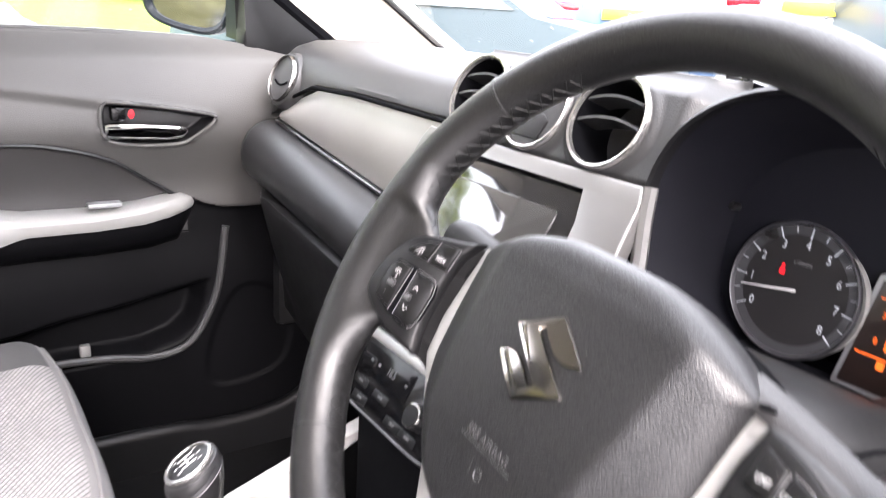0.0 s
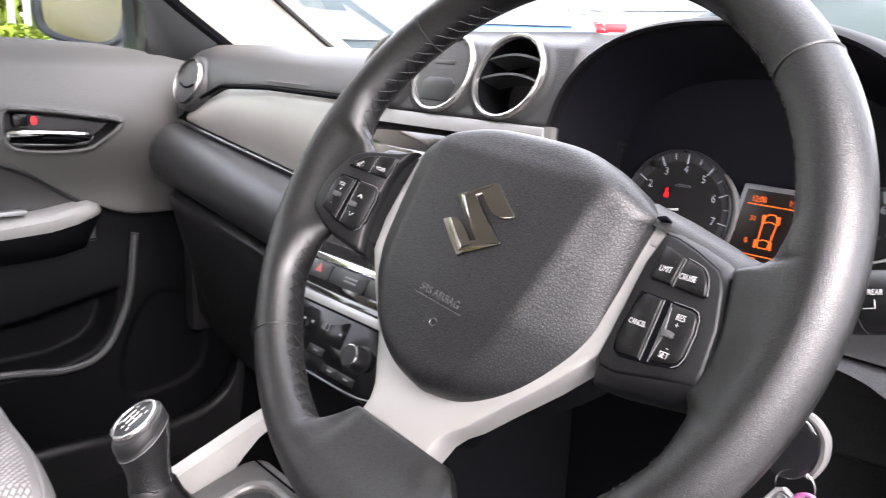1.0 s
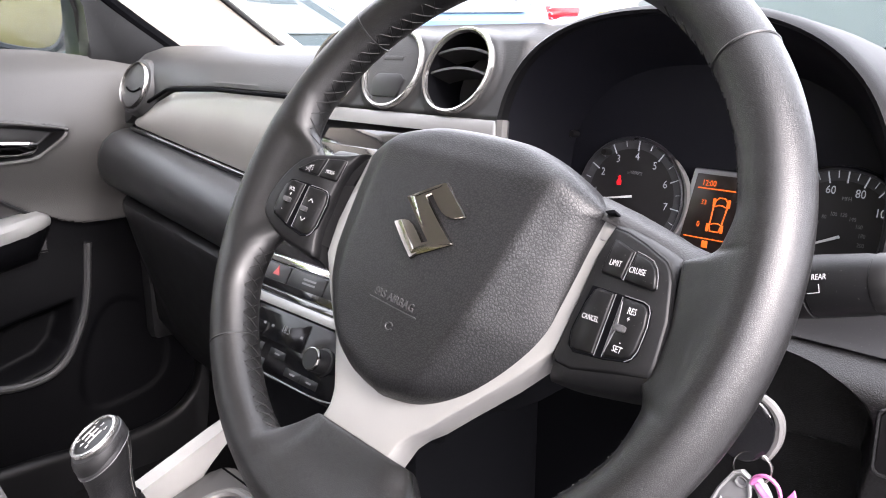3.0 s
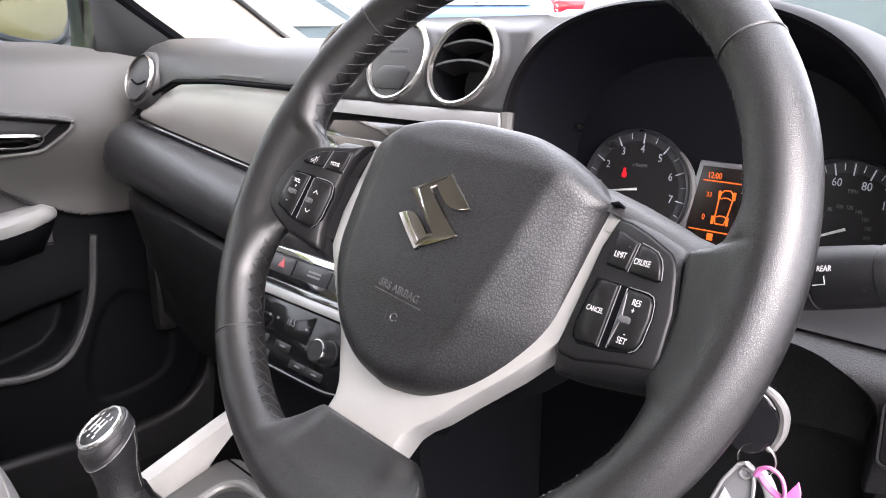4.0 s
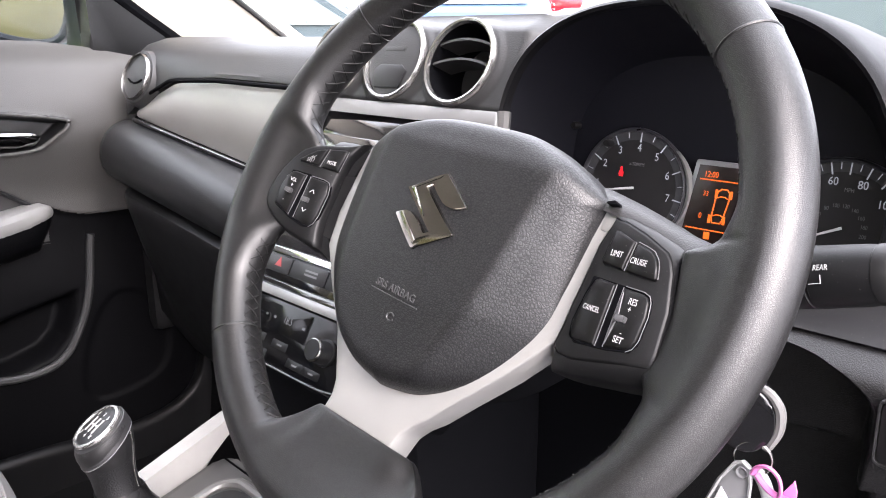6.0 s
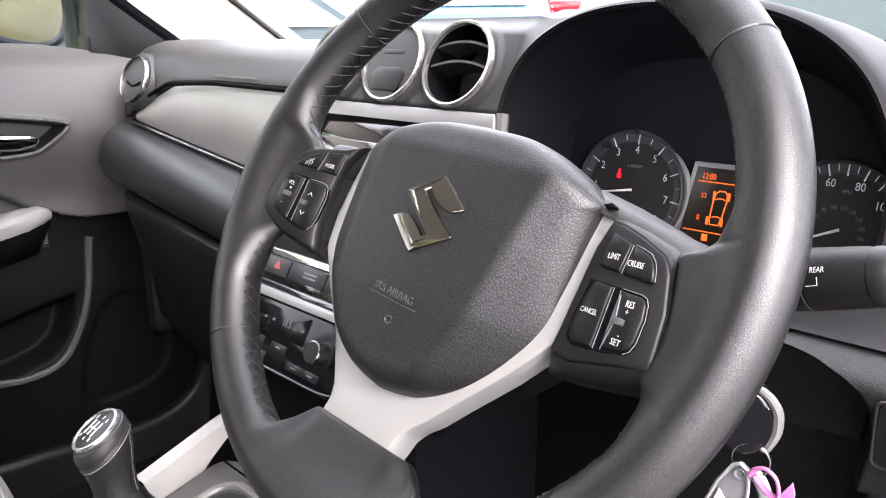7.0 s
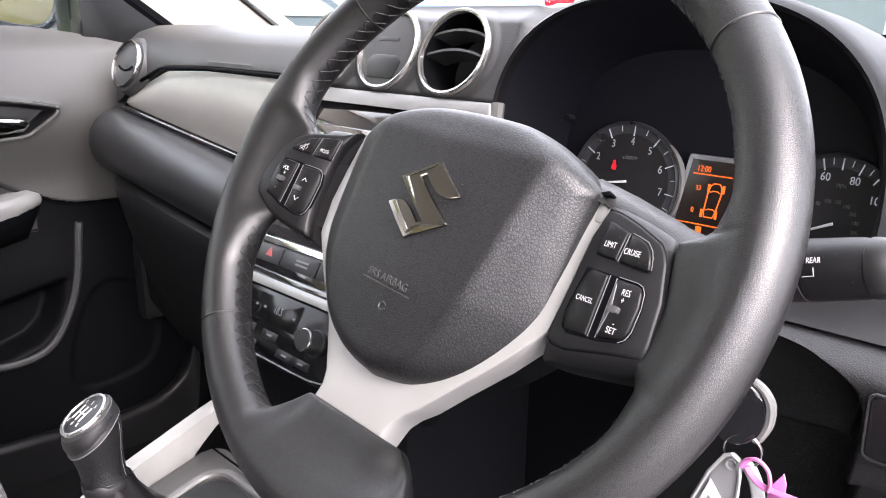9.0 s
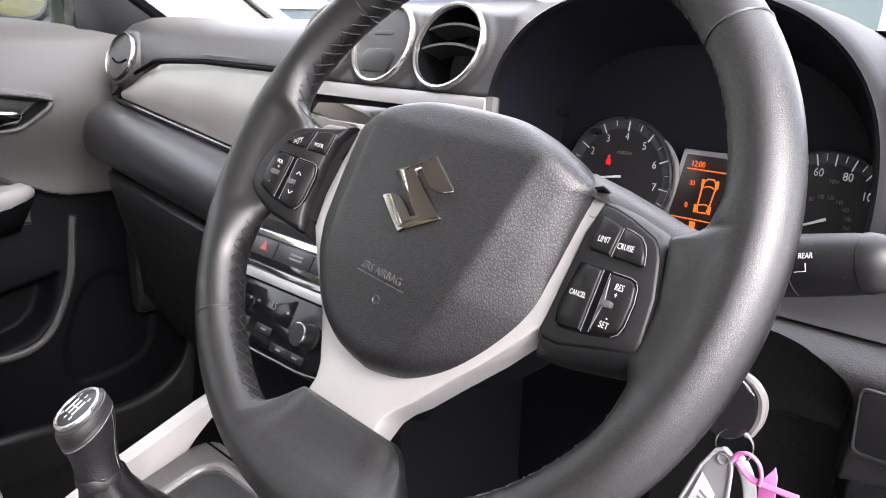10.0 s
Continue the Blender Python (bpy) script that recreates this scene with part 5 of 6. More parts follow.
# sail panel and window frame
sail = [(0.224, 1.085), (0.228, 1.11), (0.232, 1.162), (0.20, 1.26), (0.10, 1.36), (-0.10, 1.46), (-0.2, 1.49), (-0.2, 1.52), (0.0, 1.45), (0.16, 1.32), (0.283, 1.164), (0.372, 1.103), (0.36, 1.06), (0.286, 1.055)]
YZ = Matrix(((0, 0, 1, 0), (1, 0, 0, 0), (0, 1, 0, 0), (0, 0, 0, 1)))
part("sail_panel", prism(sail, -0.69, -0.646, 0.006, YZ), POD, door, "black sail panel and window frame")
part("door_seal", tube(spline([(-0.652, 0.385, 1.092), (-0.652, 0.366, 1.107), (-0.650, 0.283, 1.166), (-0.64, 0.15, 1.27), (-0.62, 0.0, 1.38), (-0.60, -0.2, 1.47)], 5), 0.0115, 10), DARK, door, "black rubber door seal")
glassy = part("window_pane", box(-0.694, -0.60, 1.08, -0.690, 0.235, 1.50, 0, None), PANE, door, "clear side window")
glassy.visible_shadow = False

# outside mirror
mirror = thing("door_mirror", "dark blue outside mirror with rain-spotted glass", "mirror")
MIR = Matrix.Translation((-0.945, 0.225, 1.172)) @ Euler((radians(90), 0, radians(38))).to_matrix().to_4x4()
outline = [(-0.090, -0.015), (-0.084, -0.040), (-0.060, -0.058), (-0.01, -0.070), (0.04, -0.074), (0.072, -0.06), (0.088, -0.02), (0.095, 0.05), (0.08, 0.07), (-0.05, 0.075), (-0.085, 0.05)]
rim_line = spline([(x, y, 0) for x, y in outline + outline[:1]], 4)[:-1]
rows = [[(p.x * k, p.y * k, n) for p in rim_line] for k, n in ((0.3, -0.085), (0.75, -0.07), (1.06, -0.04), (1.14, -0.01), (1.13, 0.006), (1.05, 0.009), (0.965, 0.003), (0.96, -0.004))]
bm = loft(rows, True, False)
bmesh.ops.transform(bm, matrix=MIR, verts=bm.verts)
part("mirror_shell", bm, mat("mirror blue paint", (0.004, 0.007, 0.011), 0.4, spec=0.15), mirror, "dark blue shell")
part("mirror_glass", prism([(p.x * 0.955, p.y * 0.955) for p in rim_line], -0.004, -0.001, 0, MIR), MIRROR, mirror, "mirror glass")
part("mirror_foot", loft([[(-0.86, 0.30, 1.085), (-0.84, 0.26, 1.09), (-0.83, 0.26, 1.25), (-0.85, 0.31, 1.25)], [(-0.80, 0.325, 1.08), (-0.785, 0.27, 1.085), (-0.78, 0.265, 1.24), (-0.79, 0.32, 1.24)], [(-0.70, 0.36, 1.075), (-0.70, 0.24, 1.075), (-0.70, 0.24, 1.16), (-0.70, 0.32, 1.16)]], True, True), mat("mirror foot blue", (0.005, 0.008, 0.012), 0.35, spec=0.15), mirror, "dark blue mirror foot")

# ---- seat, gear lever, console, floor ----
seat = thing("passenger_seat", "grey woven cloth passenger seat cushion with dark sides", "car seat")


def cushion(u, v):
    """u across 0..1, v from the back 0 to under the front 1."""
    x = -0.515 + 0.475 * u
    side = abs(2 * u - 1)
    top = 0.700 + 0.016 * math.sin(math.pi * min(1, side)) * 0.4 - 0.03 * max(0, side - 0.86) / 0.14
    bulge = 0.012 * (side ** 4)
    if v < 0.72:
        return (x, -0.62 + 0.455 * v / 0.72 + 0.02 * (1 - side ** 3), top - 0.03 * (1 - v / 0.72) + bulge)
    a = (v - 0.72) / 0.28 * 1.9
    r = 0.055
    return (x, -0.165 + r * math.sin(min(a, 1.57)) * 0.9 + 0.02 * (1 - side ** 3), top + bulge - r * (1 - math.cos(min(a, 1.57))) - 0.35 * max(0, a - 1.57))


def cloth(u0, u1, v0, v1, nu, nv):
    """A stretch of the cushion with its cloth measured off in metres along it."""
    bm = loft([[cushion(u, v) for v in np.linspace(v0, v1, nv)] for u in np.linspace(u0, u1, nu)])
    uv = bm.loops.layers.uv.new("cloth")
    bm.verts.index_update()
    bm.verts.ensure_lookup_table()
    run = [0.0]
    for k in range(1, nv):
        run.append(run[-1] + (bm.verts[k].co - bm.verts[k - 1].co).length)
    for f in bm.faces:
        for lp in f.loops:
            lp[uv].uv = (0.475 * (u0 + (u1 - u0) * (lp.vert.index // nv) / (nu - 1)), run[lp.vert.index % nv])
    return bm


BORDER = mat("smooth grey cloth", (0.125, 0.12, 0.118), 0.8, bump=0.5, bump_scale=1500, vary=0.12)
part("cloth_insert", cloth(0.24, 0.965, 0, 0.80, 40, 60), CLOTH, seat, "woven light grey cloth", 60)
part("front_band", cloth(0.0, 1.0, 0.80, 1, 50, 24), BORDER, seat, "smooth grey cloth front border", 60)
part("front_seam", tube([Vector(cushion(u, 0.835)) + Vector((0, 0.0006, 0.0006)) for u in np.linspace(0.0, 1.0, 50)], 0.0016, 6), BORDER, seat, "stitched seam along the front")
for a, b in ((0.0, 0.24), (0.965, 1.0)):
    part("side_bolster", cloth(a, b, 0, 0.80, 12, 40), CLOTH if a else mat("dark grey cloth", (0.04, 0.04, 0.04), 0.9, bump=0.5, bump_scale=1500), seat, "woven grey cloth" if a else "dark grey cloth border")
part("seat_base", box(-0.505, -0.60, 0.42, -0.05, -0.14, 0.645, 0.02), mat("dark seat side", (0.04, 0.04, 0.04), 0.8), seat)
part("seat_valance", box(-0.06, -0.60, 0.50, -0.038, -0.13, 0.688, 0.008), mat("seat side plastic", (0.045, 0.045, 0.045), 0.6), seat)

# back and headrest are unseen, added to block window light
for name, pts in (("unseen_seat_back", [(-0.50, 0.68), (-0.05, 0.68), (-0.04, 0.80), (-0.06, 1.15), (-0.11, 1.24), (-0.44, 1.24), (-0.49, 1.15), (-0.51, 0.80)]), ("unseen_headrest", [(-0.39, 1.27), (-0.16, 1.27), (-0.15, 1.34), (-0.18, 1.42), (-0.37, 1.42), (-0.40, 1.34)])):
    lean = Matrix.Translation((0, -0.60, 0.68)) @ Euler((radians(14), 0, 0)).to_matrix().to_4x4() @ Matrix.Translation((0, 0, -0.68)) @ Euler((radians(90), 0, 0)).to_matrix().to_4x4()
    part(name, prism(pts, -0.02 if name == "unseen_seat_back" else -0.01, 0.10, 0.03, lean, 3), CLOTH, seat, "woven grey cloth")

gear = thing("gear_lever", "black gear lever with a chrome-rimmed shift pattern cap", "gear lever")
G = Matrix.Translation((0.020, -0.055, 0.718))
neck, head = Vector((0.020, -0.055, 0.718)), Vector((0.018, -0.0655, 0.7825))


def knob_ring(f, grow=0.0, spin=None):
    """A ring of the knob at a height 0 to 1, or one point of it."""
    r = lerp(f, (0.0, 0.0186), (0.14, 0.0182), (0.30, 0.0184), (0.48, 0.0200), (0.64, 0.0226), (0.80, 0.0248), (0.90, 0.0252), (0.97, 0.0243), (1.03, 0.0222)) + grow
    turn = Matrix.Translation(neck.lerp(head, f) + Vector((0.0028, 0.0010, 0)) * smooth(0.1, 0.8, f)) @ Euler((radians(31) * f ** 1.5, radians(-6) * f ** 1.5, 0)).to_matrix().to_4x4()
    if spin is not None:
        return turn @ Vector((r * math.cos(spin), r * 1.04 * math.sin(spin), 0))
    return [turn @ Vector((r * math.cos(q), r * 1.04 * math.sin(q), 0)) for q in np.linspace(0, 2 * math.pi, 41)[:-1]]


part("knob", loft([knob_ring(f) for f in np.linspace(0, 1.03, 22)], True, True), KNOB, gear, "black moulded gear knob", 50)
SPINS = np.linspace(0, 2 * math.pi, 49)[:-1]


def swoop(q):
    return 0.70 - 0.16 * math.cos(q + 2.2)


part("knob_collar", loft([[knob_ring(1.02 + (swoop(q) - 1.02) * k, g, q) for q in SPINS] for k, g in ((0, 0.0), (0.06, 0.0006), (0.9, 0.0007), (1.0, -0.0003))], True), mat("dark satin collar", (0.018, 0.018, 0.019), 0.38, bump=0.1), gear, "satin dark grey upper collar")
part("collar_line", tube([knob_ring(swoop(q), 0.0002, q) for q in SPINS], 0.0004, 6, closed=True), EDGE, gear)
part("grip_panel", loft([[knob_ring(0.10 + 0.45 * k, 0.0007 * math.sin(math.pi * j / 14) ** 0.4 - 0.0002, -1.15 + 1.7 * j / 14 + 0.25 * k) for j in range(15)] for k in np.linspace(0, 1, 12)]), mat("ribbed grip", (0.006, 0.006, 0.0066), 0.45, bump=0.8, bump_scale=700, cells=True), gear, "ribbed black thumb panel")
part("side_line", tube([knob_ring(f, 0.0003, 0.75) for f in np.linspace(0.08, 0.85, 14)], 0.00045, 6), RING_SILVER, gear, "thin chrome side line")
CAP = Matrix.Translation(head + Vector((0.0008, 0.0004, 0.0004))) @ Euler((radians(31), radians(-6), 0)).to_matrix().to_4x4() @ Matrix.Scale(0.95, 4)
ring_rows = [[CAP @ Vector((a * math.cos(q), a * 1.07 * math.sin(q), h)) for q in np.linspace(0, 2 * math.pi, 49)[:-1]] for a, h in ((0.0225, 0.0), (0.0228, 0.002), (0.0220, 0.0040), (0.0198, 0.0042), (0.0192, 0.003))]
part("cap_ring", loft(ring_rows, True), RING_SILVER, gear, "chrome cap ring")
cap = part("cap", loft([[CAP @ Vector((a * math.cos(q), a * 1.07 * math.sin(q), h)) for q in np.linspace(0, 2 * math.pi, 49)[:-1]] for a, h in ((0.0195, 0.0030), (0.013, 0.0045), (0.0005, 0.0050))], True), BUTTON, gear, "black cap with white shift pattern")
bm = bmesh.new()
for x in (-0.007, 0.0, 0.007):
    box(x - 0.0007, -0.0075, 0.0046, x + 0.0007, 0.0075, 0.0055, 0, CAP, bm)
box(-0.007, -0.0007, 0.0050, 0.007, 0.0007, 0.0056, 0, CAP, bm)
part("shift_pattern", bm, WHITE, cap)
for text, x, y in (("1", -0.0095, 0.0105), ("3", 0, 0.0118), ("5", 0.0095, 0.0105), ("2", -0.0095, -0.0105), ("4", 0, -0.0118), ("R", 0.0095, -0.0105)):
    writing(text, 0.0055, CAP @ pose(x, y, 0.0050), WHITE, cap, "white_print", 0.0002)
rows = []
for h, r in ((0.722, 0.0190), (0.708, 0.0205), (0.690, 0.026), (0.668, 0.036), (0.640, 0.050), (0.612, 0.064)):
    f = (0.722 - h) / 0.11
    rows.append([(0.020 + r * math.cos(q) * (1 + 0.05 * math.sin(7 * q + 30 * h)), -0.055 + 0.035 * f + r * math.sin(q) * 1.1 * (1 + 0.05 * math.sin(5 * q - 40 * h)), h) for q in np.linspace(0, 2 * math.pi, 49)[:-1]])
part("boot", loft(rows, True), LEATHER, gear, "black leather gear boot", 60)
part("collar", lathe([(0.0195, -0.008), (0.0205, -0.006), (0.0205, 0.001), (0.0185, 0.004)], 36, G), KNOB, gear)

console = thing("centre_console", "dark centre console with silver side rails", "car console")
part("tunnel", box(-0.085, -0.62, 0.40, 0.20, 0.20, 0.585, 0.02), DARK, console)
PLATE = Matrix.Translation((0.03, 0.0, 0.600)) @ Euler((radians(14), 0, 0)).to_matrix().to_4x4()
part("gear_plate", prism(rounded(-0.128, -0.15, 0.11, 0.12, 0.02), -0.01, 0.008, 0.004, PLATE), mat("grey console plate", (0.085, 0.084, 0.083), 0.42, metal=0.2), console, "satin grey plate round the gear boot")
part("plate_frame", tube([PLATE @ Vector((x, y, 0.010)) for x, y in rounded(-0.085, -0.135, 0.095, 0.100, 0.03)], 0.006, 10, closed=True), mat("satin frame", (0.12, 0.119, 0.115), 0.36, metal=0.3), console, "satin frame round the boot")
part("plate_joint", tube([PLATE @ Vector((x, 0.112, 0.0085)) for x in np.linspace(-0.12, 0.1, 8)], 0.0012, 6), DARK, console)
part("plate_hollow", prism(rounded(-0.078, -0.13, 0.088, 0.093, 0.03), 0.002, 0.0105, 0.002, PLATE), MATTE, console)
edge = [(-0.17, 0.560), (-0.02, 0.600), (0.034, 0.606), (0.067, 0.611), (0.090, 0.628), (0.115, 0.660), (0.205, 0.697), (0.205, 0.708), (0.112, 0.675), (0.012, 0.6405), (-0.073, 0.604), (-0.17, 0.580)]
part("side_rail", prism(edge, -0.122, -0.100, 0.004, Matrix(((0, 0, 1, 0), (1, 0, 0, 0), (0, 1, 0, 0), (0, 0, 0, 1))), 2), RAIL, console, "satin silver panel beside the console")
part("stack_foot", box(-0.08, 0.14, 0.55, 0.20, 0.33, 0.80, 0.02), DARK, console)

brake = thing("handbrake", "black handbrake lever with a chrome button", "handbrake")
part("grip", tube([(0.0, -0.56, 0.66), (0.0, -0.40, 0.715), (0.0, -0.27, 0.757)], [0.018, 0.019, 0.0175], 20), LEATHER, brake)
part("release_button", tube([(0.0, -0.27, 0.757), (0.0, -0.25, 0.7635), (0.0, -0.236, 0.768), (0.0, -0.233, 0.769)], [0.0155, 0.0155, 0.0135, 0.006], 24), CHROME, brake, "chrome release button")

part("sill_trim", loft([[(-0.70, y, z + 0.03), (-0.645, y, z - 0.004)] + [(-0.622 + 0.014 * math.sin(a), y, z - 0.006 + 0.014 * math.cos(a)) for a in np.linspace(-1.2, 1.6, 10)] + [(-0.606, y, z - 0.03), (-0.60, y, z - 0.10)] for y, z in [(p.x, p.y) for p in spline([(-0.70, 0.455, 0), (-0.0, 0.445, 0), (0.15, 0.432, 0), (0.25, 0.435, 0), (0.31, 0.455, 0), (0.345, 0.50, 0), (0.36, 0.60, 0)], 6)]]), mat("black sill plastic", (0.0045, 0.0045, 0.005), 0.45, bump=0.2, spec=0.26), None, "black plastic door sill trim")
tagged(bpy.data.objects["sill_trim"], category="trim", kind="structure")

# ---- car shell ----
def structure(name, bm, material, label, category):
    return tagged(part(name, bm, material, None, label), category=category, kind="structure")


structure("floor", box(-0.72, -2.0, 0.33, 0.78, 0.95, 0.375), CARPET, "black carpeted car floor", "floor")
structure("ceiling", box(-0.62, -2.0, 1.52, 0.62, 0.02, 1.56, 0.01), CREAM, "pale beige headliner", "ceiling")
structure("wall_rear", box(-0.75, -2.06, 0.33, 0.80, -2.0, 1.08), MATTE, "dark rear trim", "wall")
structure("wall_rear_top", box(-0.62, -2.06, 1.47, 0.74, -2.0, 1.56), CREAM, "pale beige trim over the rear window", "wall")
structure("wall_rear_left", box(-0.78, -2.0, 0.36, -0.70, -0.76, 1.05, 0.01), MATTE, "dark rear side trim", "wall")
structure("wall_rear_right", box(0.76, -2.0, 0.36, 0.84, -0.76, 1.05, 0.01), MATTE, "dark rear side trim", "wall")
structure("wall_front", box(-0.72, 0.95, 0.33, 0.80, 1.0, 1.03), DARK, "dark bulkhead under the windscreen", "wall")
for x0, x1 in ((-0.72, -0.64), (0.75, 0.83)):
    structure("pillar_rear", box(x0, -0.80, 1.08, x1, -0.66, 1.53, 0.015), CREAM, "pale beige door pillar trim", "trim")
for sgn, off in ((1, 0.0), (-1, 0.115)):
    def px(x):
        return x if sgn > 0 else -x + off
    rows = []
    for k, (yb, zb, yc, zc, xb, xc) in enumerate(((0.420, 1.070, 0.62, 1.06, -0.652, -0.60), (0.366, 1.108, 0.545, 1.108, -0.650, -0.60), (0.283, 1.165, 0.447, 1.172, -0.648, -0.596), (0.10, 1.30, 0.245, 1.305, -0.625, -0.575), (-0.06, 1.42, 0.06, 1.43, -0.60, -0.555), (-0.20, 1.52, -0.05, 1.52, -0.57, -0.53))):
        rows.append([(px(xb), yb, zb), (px(xb + 0.018), yb + 0.03, zb + 0.004), (px(xc - 0.012), yc - 0.03, zc + 0.002), (px(xc), yc, zc), (px(xc - 0.03), yc + 0.03, zc + 0.03), (px(xb - 0.03), yb + 0.02, zb + 0.03)])
    structure("pillar_front", loft(rows, True, True), CREAM, "pale beige windscreen pillar trim", "trim")
    pts = [(px(r[3][0] + 0.002), r[3][1] + 0.006, r[3][2] + 0.003) for r in rows]
    structure("screen_seal", tube(spline(pts, 4), 0.0055, 8), RUBBER, "black windscreen seal", "trim")
# windscreen
bm = loft([[(-0.60, 0.56, 1.10), (0.715, 0.56, 1.10)], [(-0.53, -0.04, 1.525), (0.645, -0.04, 1.525)]])
scr = structure("window_1", bm, PANE, "raked windscreen with a few raindrops", "windscreen")
scr.visible_shadow = False
bm = bmesh.new()
rng = random.Random(4)
for k in range(170):
    u, f = rng.random(), rng.random() * 0.55
    r = rng.choice((0.0012, 0.0016, 0.0022, 0.003))
    c = Vector((-0.60 + 1.3 * u, 0.56 - 0.60 * f, 1.10 + 0.425 * f)) + Vector((0, 0.006, 0.0085)) * 0.3
    m = Matrix.Translation(c) @ Vector((0, 0.425, 0.60)).to_track_quat("Z", "Y").to_matrix().to_4x4()
    lathe([(r, 0), (r * 0.8, r * 0.35), (0.0001, r * 0.5)], 8, m, bm)
drops = tagged(part("raindrops", bm, glass("water", (0.8, 0.85, 0.86), 0.02)), "raindrops scattered over the windscreen glass", "raindrops", kind="stuff")
drops.visible_shadow = False

# ---- outside ----
# ground is unseen; its paleness is set to bounce light onto the headliner
ASPHALT = mat("pale asphalt", (0.26, 0.255, 0.25), 0.6, bump=0.4, bump_scale=120, vary=0.3, scale=3)
GRASS = mat("grass", (0.12, 0.17, 0.018), 0.9, bump=0.8, bump_scale=30, vary=0.45, scale=5)
LEAF = mat("leaves", (0.13, 0.17, 0.02), 0.9, vary=0.45, scale=6, spec=0.1)
PALE = mat("pale fence paint", (0.32, 0.33, 0.34), 0.5, vary=0.12, scale=4)


def ground_z(x, y):
    return 1.16 * smooth(-4.5, -8.2, x) * smooth(8, 4.5, y) + 0.42 * smooth(3, 8, y)


xs = [-400, -120, -60, -30, -18, -12] + [-9 + 0.35 * i for i in range(18)] + [0, 4, 10, 30, 80, 400]
ys = [-400, -100, -40, -20] + [-12 + 1.0 * i for i in range(30)] + [25, 45, 100, 400]
bm = loft([[(x, y, ground_z(x, y)) for y in ys] for x in xs])
structure("ground", bm, ASPHALT, "grey asphalt car park", "ground")
bank = bmesh.new()
rng = random.Random(2)
bx = [-14 + 0.5 * i for i in range(22)]
loft([[(x, y, ground_z(x, y) + 0.01 + 0.05 * noise.noise((x * 1.3, y * 1.3, 0))) for y in np.linspace(-12, 7, 39)] for x in bx[:19]], bm=bank)
structure("grass_bank", bank, GRASS, "green grass bank beside the car park", "grass")
# shrubs: many small leaf clumps
bm = bmesh.new()
for k in range(14000):
    y = rng.uniform(-7, 5)
    lump = 0.34 + 0.28 * noise.noise((y * 0.9, 3, 1)) + 0.1 * noise.noise((y * 3, 1, 5))
    x = -8.0 + rng.uniform(-0.5, 0.6)
    z = 1.08 + rng.random() ** 1.5 * max(0.06, lump) * 0.45
    s = rng.uniform(0.02, 0.06)
    a, b = rng.uniform(0, 6.28), rng.uniform(-0.9, 0.9)
    m = Matrix.Translation((x, y, z)) @ Euler((b, rng.uniform(-0.9, 0.9), a)).to_matrix().to_4x4()
    vs = [bm.verts.new(m @ Vector(p)) for p in ((-s, 0, 0), (0, -s * 0.5, s * 0.15), (s, 0, 0), (0, s * 0.5, s * 0.15))]
    bm.faces.new(vs)
tagged(part("shrub_leaves", bm, LEAF), "bright green weeds and shrubs along the fence", "shrub", kind="stuff")
bm = bmesh.new()
for k in range(12000):
    y = rng.uniform(-9, 6)
    c = Vector((-11.5 + rng.uniform(-0.6, 0.6), y, 1.0 + rng.random() * (1.5 + 0.6 * noise.noise((y * 0.5, 7, 2)))))
    m = Matrix.Translation(c) @ Euler((rng.uniform(0, 3), rng.uniform(0, 3), rng.uniform(0, 6))).to_matrix().to_4x4()
    s = rng.uniform(0.06, 0.16)
    bm.faces.new([bm.verts.new(m @ Vector(p)) for p in ((-s, 0, 0), (0, -s * 0.5, 0), (s, 0, 0), (0, s * 0.5, 0))])
# unseen taller shrubs, added to block sky light through the passenger's window
for k in range(7000):
    y = rng.uniform(-11, 6)
    c = Vector((-12.3 + rng.uniform(-0.7, 0.7), y, 2.0 + rng.random() * (3.6 + 1.6 * noise.noise((y * 0.35, 4, 9)))))
    m = Matrix.Translation(c) @ Euler((rng.uniform(0, 3), rng.uniform(0, 3), rng.uniform(0, 6))).to_matrix().to_4x4()
    s = rng.uniform(0.12, 0.28)
    bm.faces.new([bm.verts.new(m @ Vector(p)) for p in ((-s, 0, 0), (0, -s * 0.5, 0), (s, 0, 0), (0, s * 0.5, 0))])
tagged(part("shrubs_and_sky_screen", bm, LEAF), "pale green shrubs behind the fence, with unseen tall ones added against the sky", "shrub", kind="stuff")
# hedge behind the car park, seen in the mirror
bm = loft([[(x, -9.0 + 0.5 * noise.noise((x * 0.8, z, 2)), z) for z in np.linspace(0.0, 4.2, 22)] for x in np.linspace(-9, 6, 60)])
rng3 = random.Random(7)
for k in range(4500):
    c = Vector((rng3.uniform(-7, 4), -8.55 + rng3.uniform(-0.3, 0.35), rng3.uniform(0.1, 4.3)))
    m = Matrix.Translation(c) @ Euler((rng3.uniform(0, 3), rng3.uniform(0, 3), rng3.uniform(0, 6))).to_matrix().to_4x4()
    s = rng3.uniform(0.03, 0.09)
    bm.faces.new([bm.verts.new(m @ Vector(p)) for p in ((-s, 0, 0), (0, -s * 0.5, 0), (s, 0, 0), (0, s * 0.5, 0))])
tagged(part("hedge", bm, mat("dry hedge", (0.15, 0.14, 0.065), 0.9, vary=0.5, scale=8)), "dry brownish green hedge behind the car park", "hedge", kind="stuff")
fence = thing("palisade_fence", "pale grey steel palisade fence behind the grass bank", "fence")
bm = prism([(-0.034, 0), (0.034, 0), (0.034, 1.7), (0.018, 1.8), (0, 1.86), (-0.018, 1.8), (-0.034, 1.7)], -0.006, 0.006, 0.002)
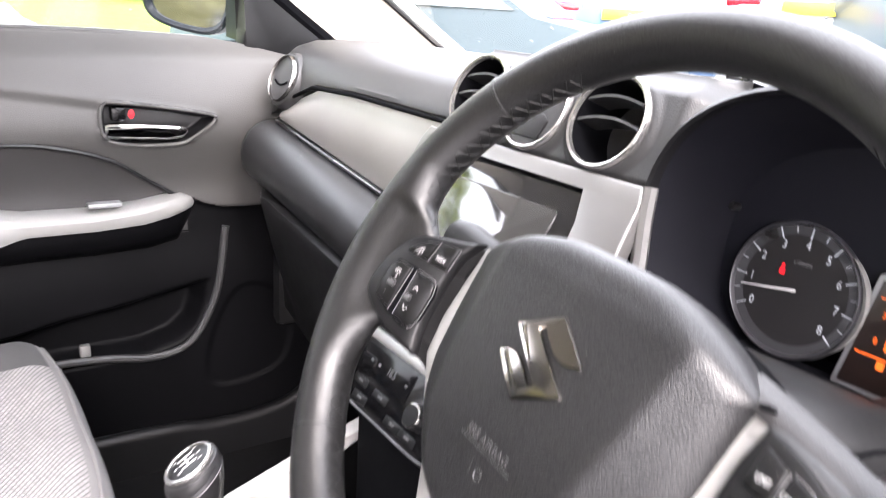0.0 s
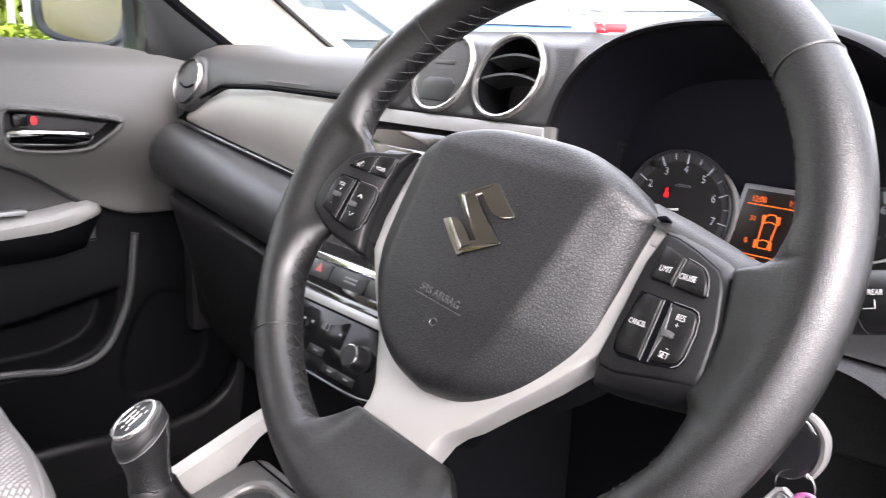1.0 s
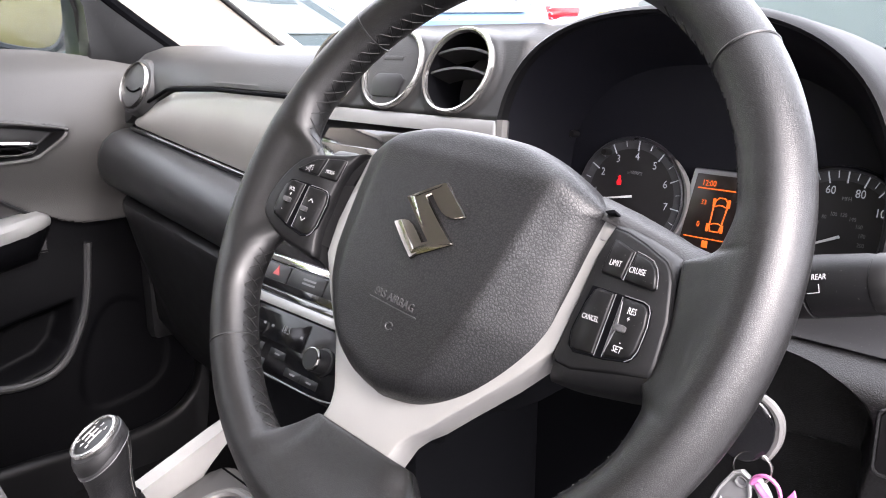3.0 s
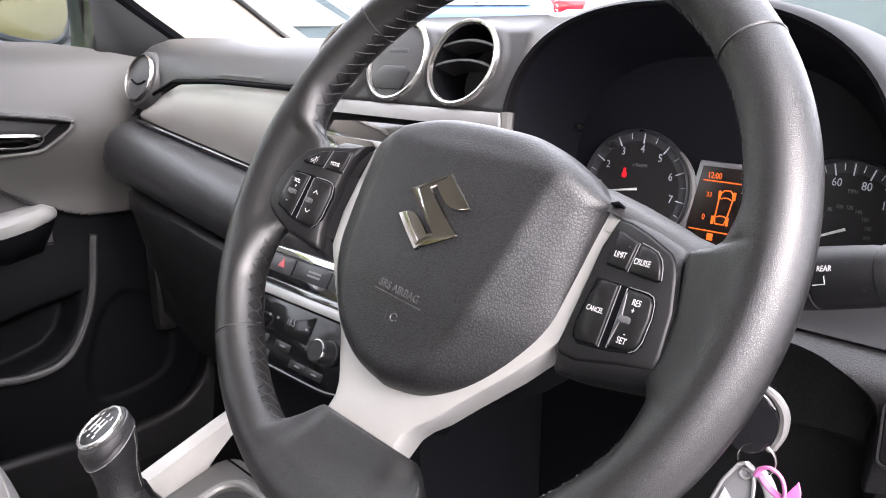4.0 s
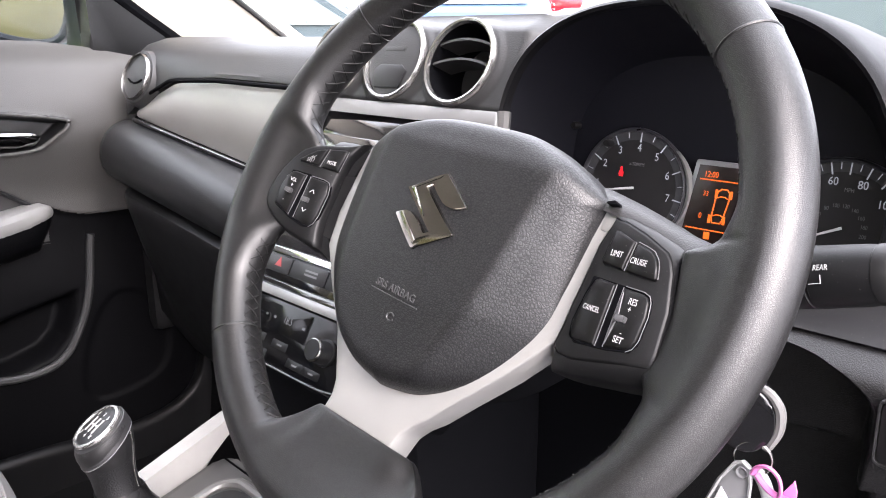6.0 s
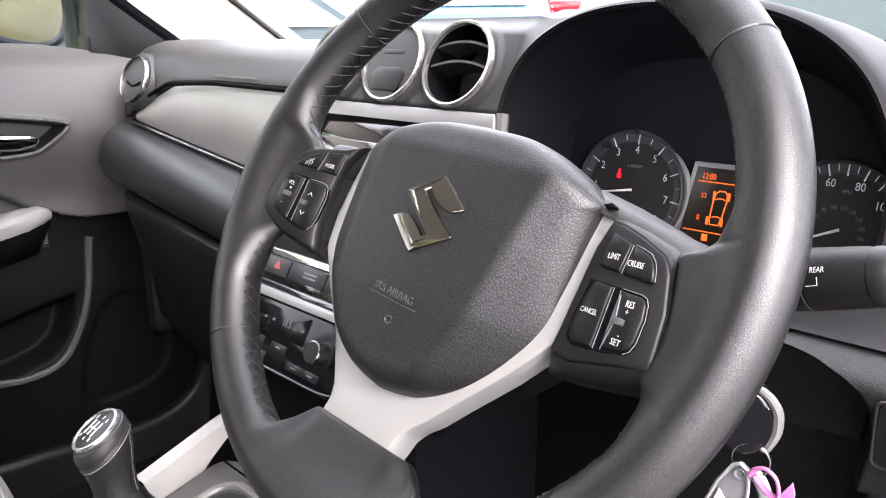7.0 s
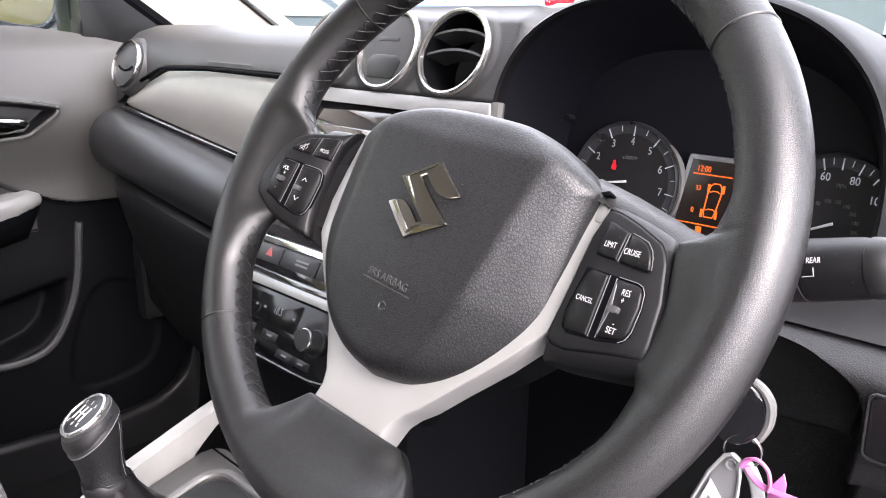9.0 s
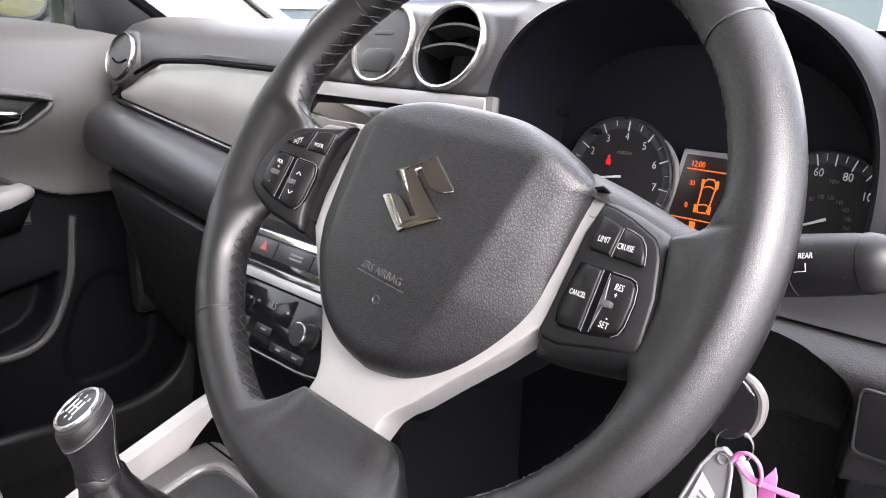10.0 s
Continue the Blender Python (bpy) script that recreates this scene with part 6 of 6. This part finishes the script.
bmesh.ops.transform(bm, matrix=Euler((radians(90), 0, radians(90))).to_matrix().to_4x4(), verts=bm.verts)
pale_ob = part("pale", bm, PALE, fence)
pale_ob.location = (-9.0, -8.0, 1.16)
for i in range(1, 80):
    o = new("pale", pale_ob.data)
    o.parent, o.location = fence, (-9.0 + 0.01 * rng.uniform(-1, 1), -8.0 + 0.155 * i, ground_z(-9, -8.0 + 0.155 * i) + 0.02 * rng.uniform(-1, 1))
for z in (1.55, 2.65):
    part("fence_rail", box(-9.06, -8.1, z - 0.025, -9.01, 4.4, z + 0.025, 0.004), PALE, fence)
part("blue_post", box(-8.98, 0.62, 1.1, -8.90, 0.72, 3.0, 0.01), mat("blue paint", (0.03, 0.18, 0.6), 0.4), fence, "blue post")


def parked_car(m, paint, label, tall=1.0):
    """A plain parked hatchback: y is its front."""
    car = thing("parked_car", label, "car", m, "parked cars")
    L, W = 4.1, 0.86
    prof = [(-2.05, 0.45), (-2.08, 0.75), (-2.02, 1.02), (-1.90, 1.10), (-1.55, 1.45), (-1.2, 1.50), (0.0, 1.51), (0.35, 1.46), (1.00, 1.08), (1.75, 0.96), (2.0, 0.80), (2.05, 0.5), (1.9, 0.28), (-1.9, 0.28)]
    prof = [(y, z * tall) for y, z in prof]
    rows = []
    for x, k, up in ((-1, 0.93, 0.0), (-0.97, 0.985, 0.0), (-0.8, 1.0, 0.0), (0.8, 1.0, 0.0), (0.97, 0.985, 0.0), (1, 0.93, 0.0)):
        rows.append([(W * x * (1 - 0.16 * smooth(1.0, 1.5, z / tall)), y * k, 0.3 + (z - 0.3) * (0.97 + 0.03 * k)) for y, z in prof])
    part("body", loft(rows, True, True), paint, car, "", 30)
    gm = mat("car window", (0.09, 0.115, 0.12), 0.05, coat=0.5)
    for s in (-1, 1):
        for pts in ([(-1.45, 1.12), (-0.15, 1.12), (-0.15, 1.42), (-1.25, 1.42)], [(-0.08, 1.12), (0.80, 1.12), (0.32, 1.40), (-0.08, 1.42)]):
            bm = bmesh.new()
            lo = [(s * (W * (1 - 0.16 * smooth(1.0, 1.5, z)) + d), y, z * tall) for d in (0.012, -0.02) for y, z in pts]
            vs = [bm.verts.new(p) for p in lo]
            bm.faces.new(vs[:4])
            bm.faces.new(vs[4:])
            for i in range(4):
                bm.faces.new((vs[i], vs[(i + 1) % 4], vs[4 + (i + 1) % 4], vs[4 + i]))
            part("side_window", bm, gm, car)
        part("tail_lamp", box(s * 0.66 - 0.20, -2.05, 0.86 * tall, s * 0.66 + 0.19, -1.80, 0.99 * tall, 0.04), mat("red lamp", (0.7, 0.01, 0.015), 0.15, coat=0.6), car, "red tail lamp")
        part("headlamp", box(s * 0.72 - 0.13, 1.78, 0.70 * tall, s * 0.72 + 0.1, 1.98, 0.86 * tall, 0.03), mat("clear lamp", (0.6, 0.62, 0.65), 0.1, coat=0.6), car, "clear headlamp")
        for y in (-1.25, 1.3):
            wh = part("wheel", lathe([(0.20, -0.10), (0.31, -0.10), (0.33, -0.06), (0.33, 0.06), (0.31, 0.10), (0.20, 0.10)], 28, Matrix.Translation((s * (W - 0.1), y, 0.33)) @ Euler((0, radians(90), 0)).to_matrix().to_4x4()), RUBBER, car)
            part("hub_disc", lathe([(0.20, 0.08), (0.17, 0.10), (0.0001, 0.11)], 24, Matrix.Translation((s * (W - 0.1), y, 0.33)) @ Euler((0, radians(90 * s), 0)).to_matrix().to_4x4()), CHROME, wh)
    part("rear_window", loft([[(x, -1.92 + 0.012, 1.12 * tall), (x * 0.9, -1.60 - 0.02, 1.42 * tall)] for x in (-0.62, 0.62)]), gm, car)
    part("windscreen", loft([[(x, 1.02, 1.09 * tall), (x * 0.9, 0.42, 1.44 * tall)] for x in (-0.68, 0.68)]), gm, car)
    part("number_plate", box(-0.26, -2.11, 0.82 * tall, 0.26, -2.05, 0.94 * tall, 0.004), mat("yellow plate", (0.8, 0.55, 0.03), 0.4), car, "plain yellow plate")
    return car


def paint(name, c, coat):
    return mat(name, c, 0.3, coat=coat, vary=0.03, spec=0.3)


def stand(x, y, turn):
    return pose(x, y, ground_z(x, y), 0, 0, turn)


parked_car(stand(-4.95, 3.45, -51.5), paint("slate grey paint", (0.055, 0.075, 0.085), 0.7), "slate grey hatchback parked side on, pale sky on its bonnet")
parked_car(stand(-6.06, 7.11, 38), paint("blue paint coat", (0.07, 0.13, 0.24), 0.2), "bright blue hatchback parked in a row", 0.85)
parked_car(stand(-5.0, 9.4, 22), paint("white paint", (0.40, 0.40, 0.41), 0.3), "white crossover with red tail lamps, parked", 1.1)
parked_car(stand(-8.8, 11.4, 35), paint("silver paint", (0.20, 0.21, 0.22), 0.3), "silver hatchback with a yellow rear plate", 1.28)
parked_car(stand(-2.4, 7.6, 60), paint("grey green paint", (0.10, 0.125, 0.125), 0.3), "grey green hatchback parked side on", 1.15)
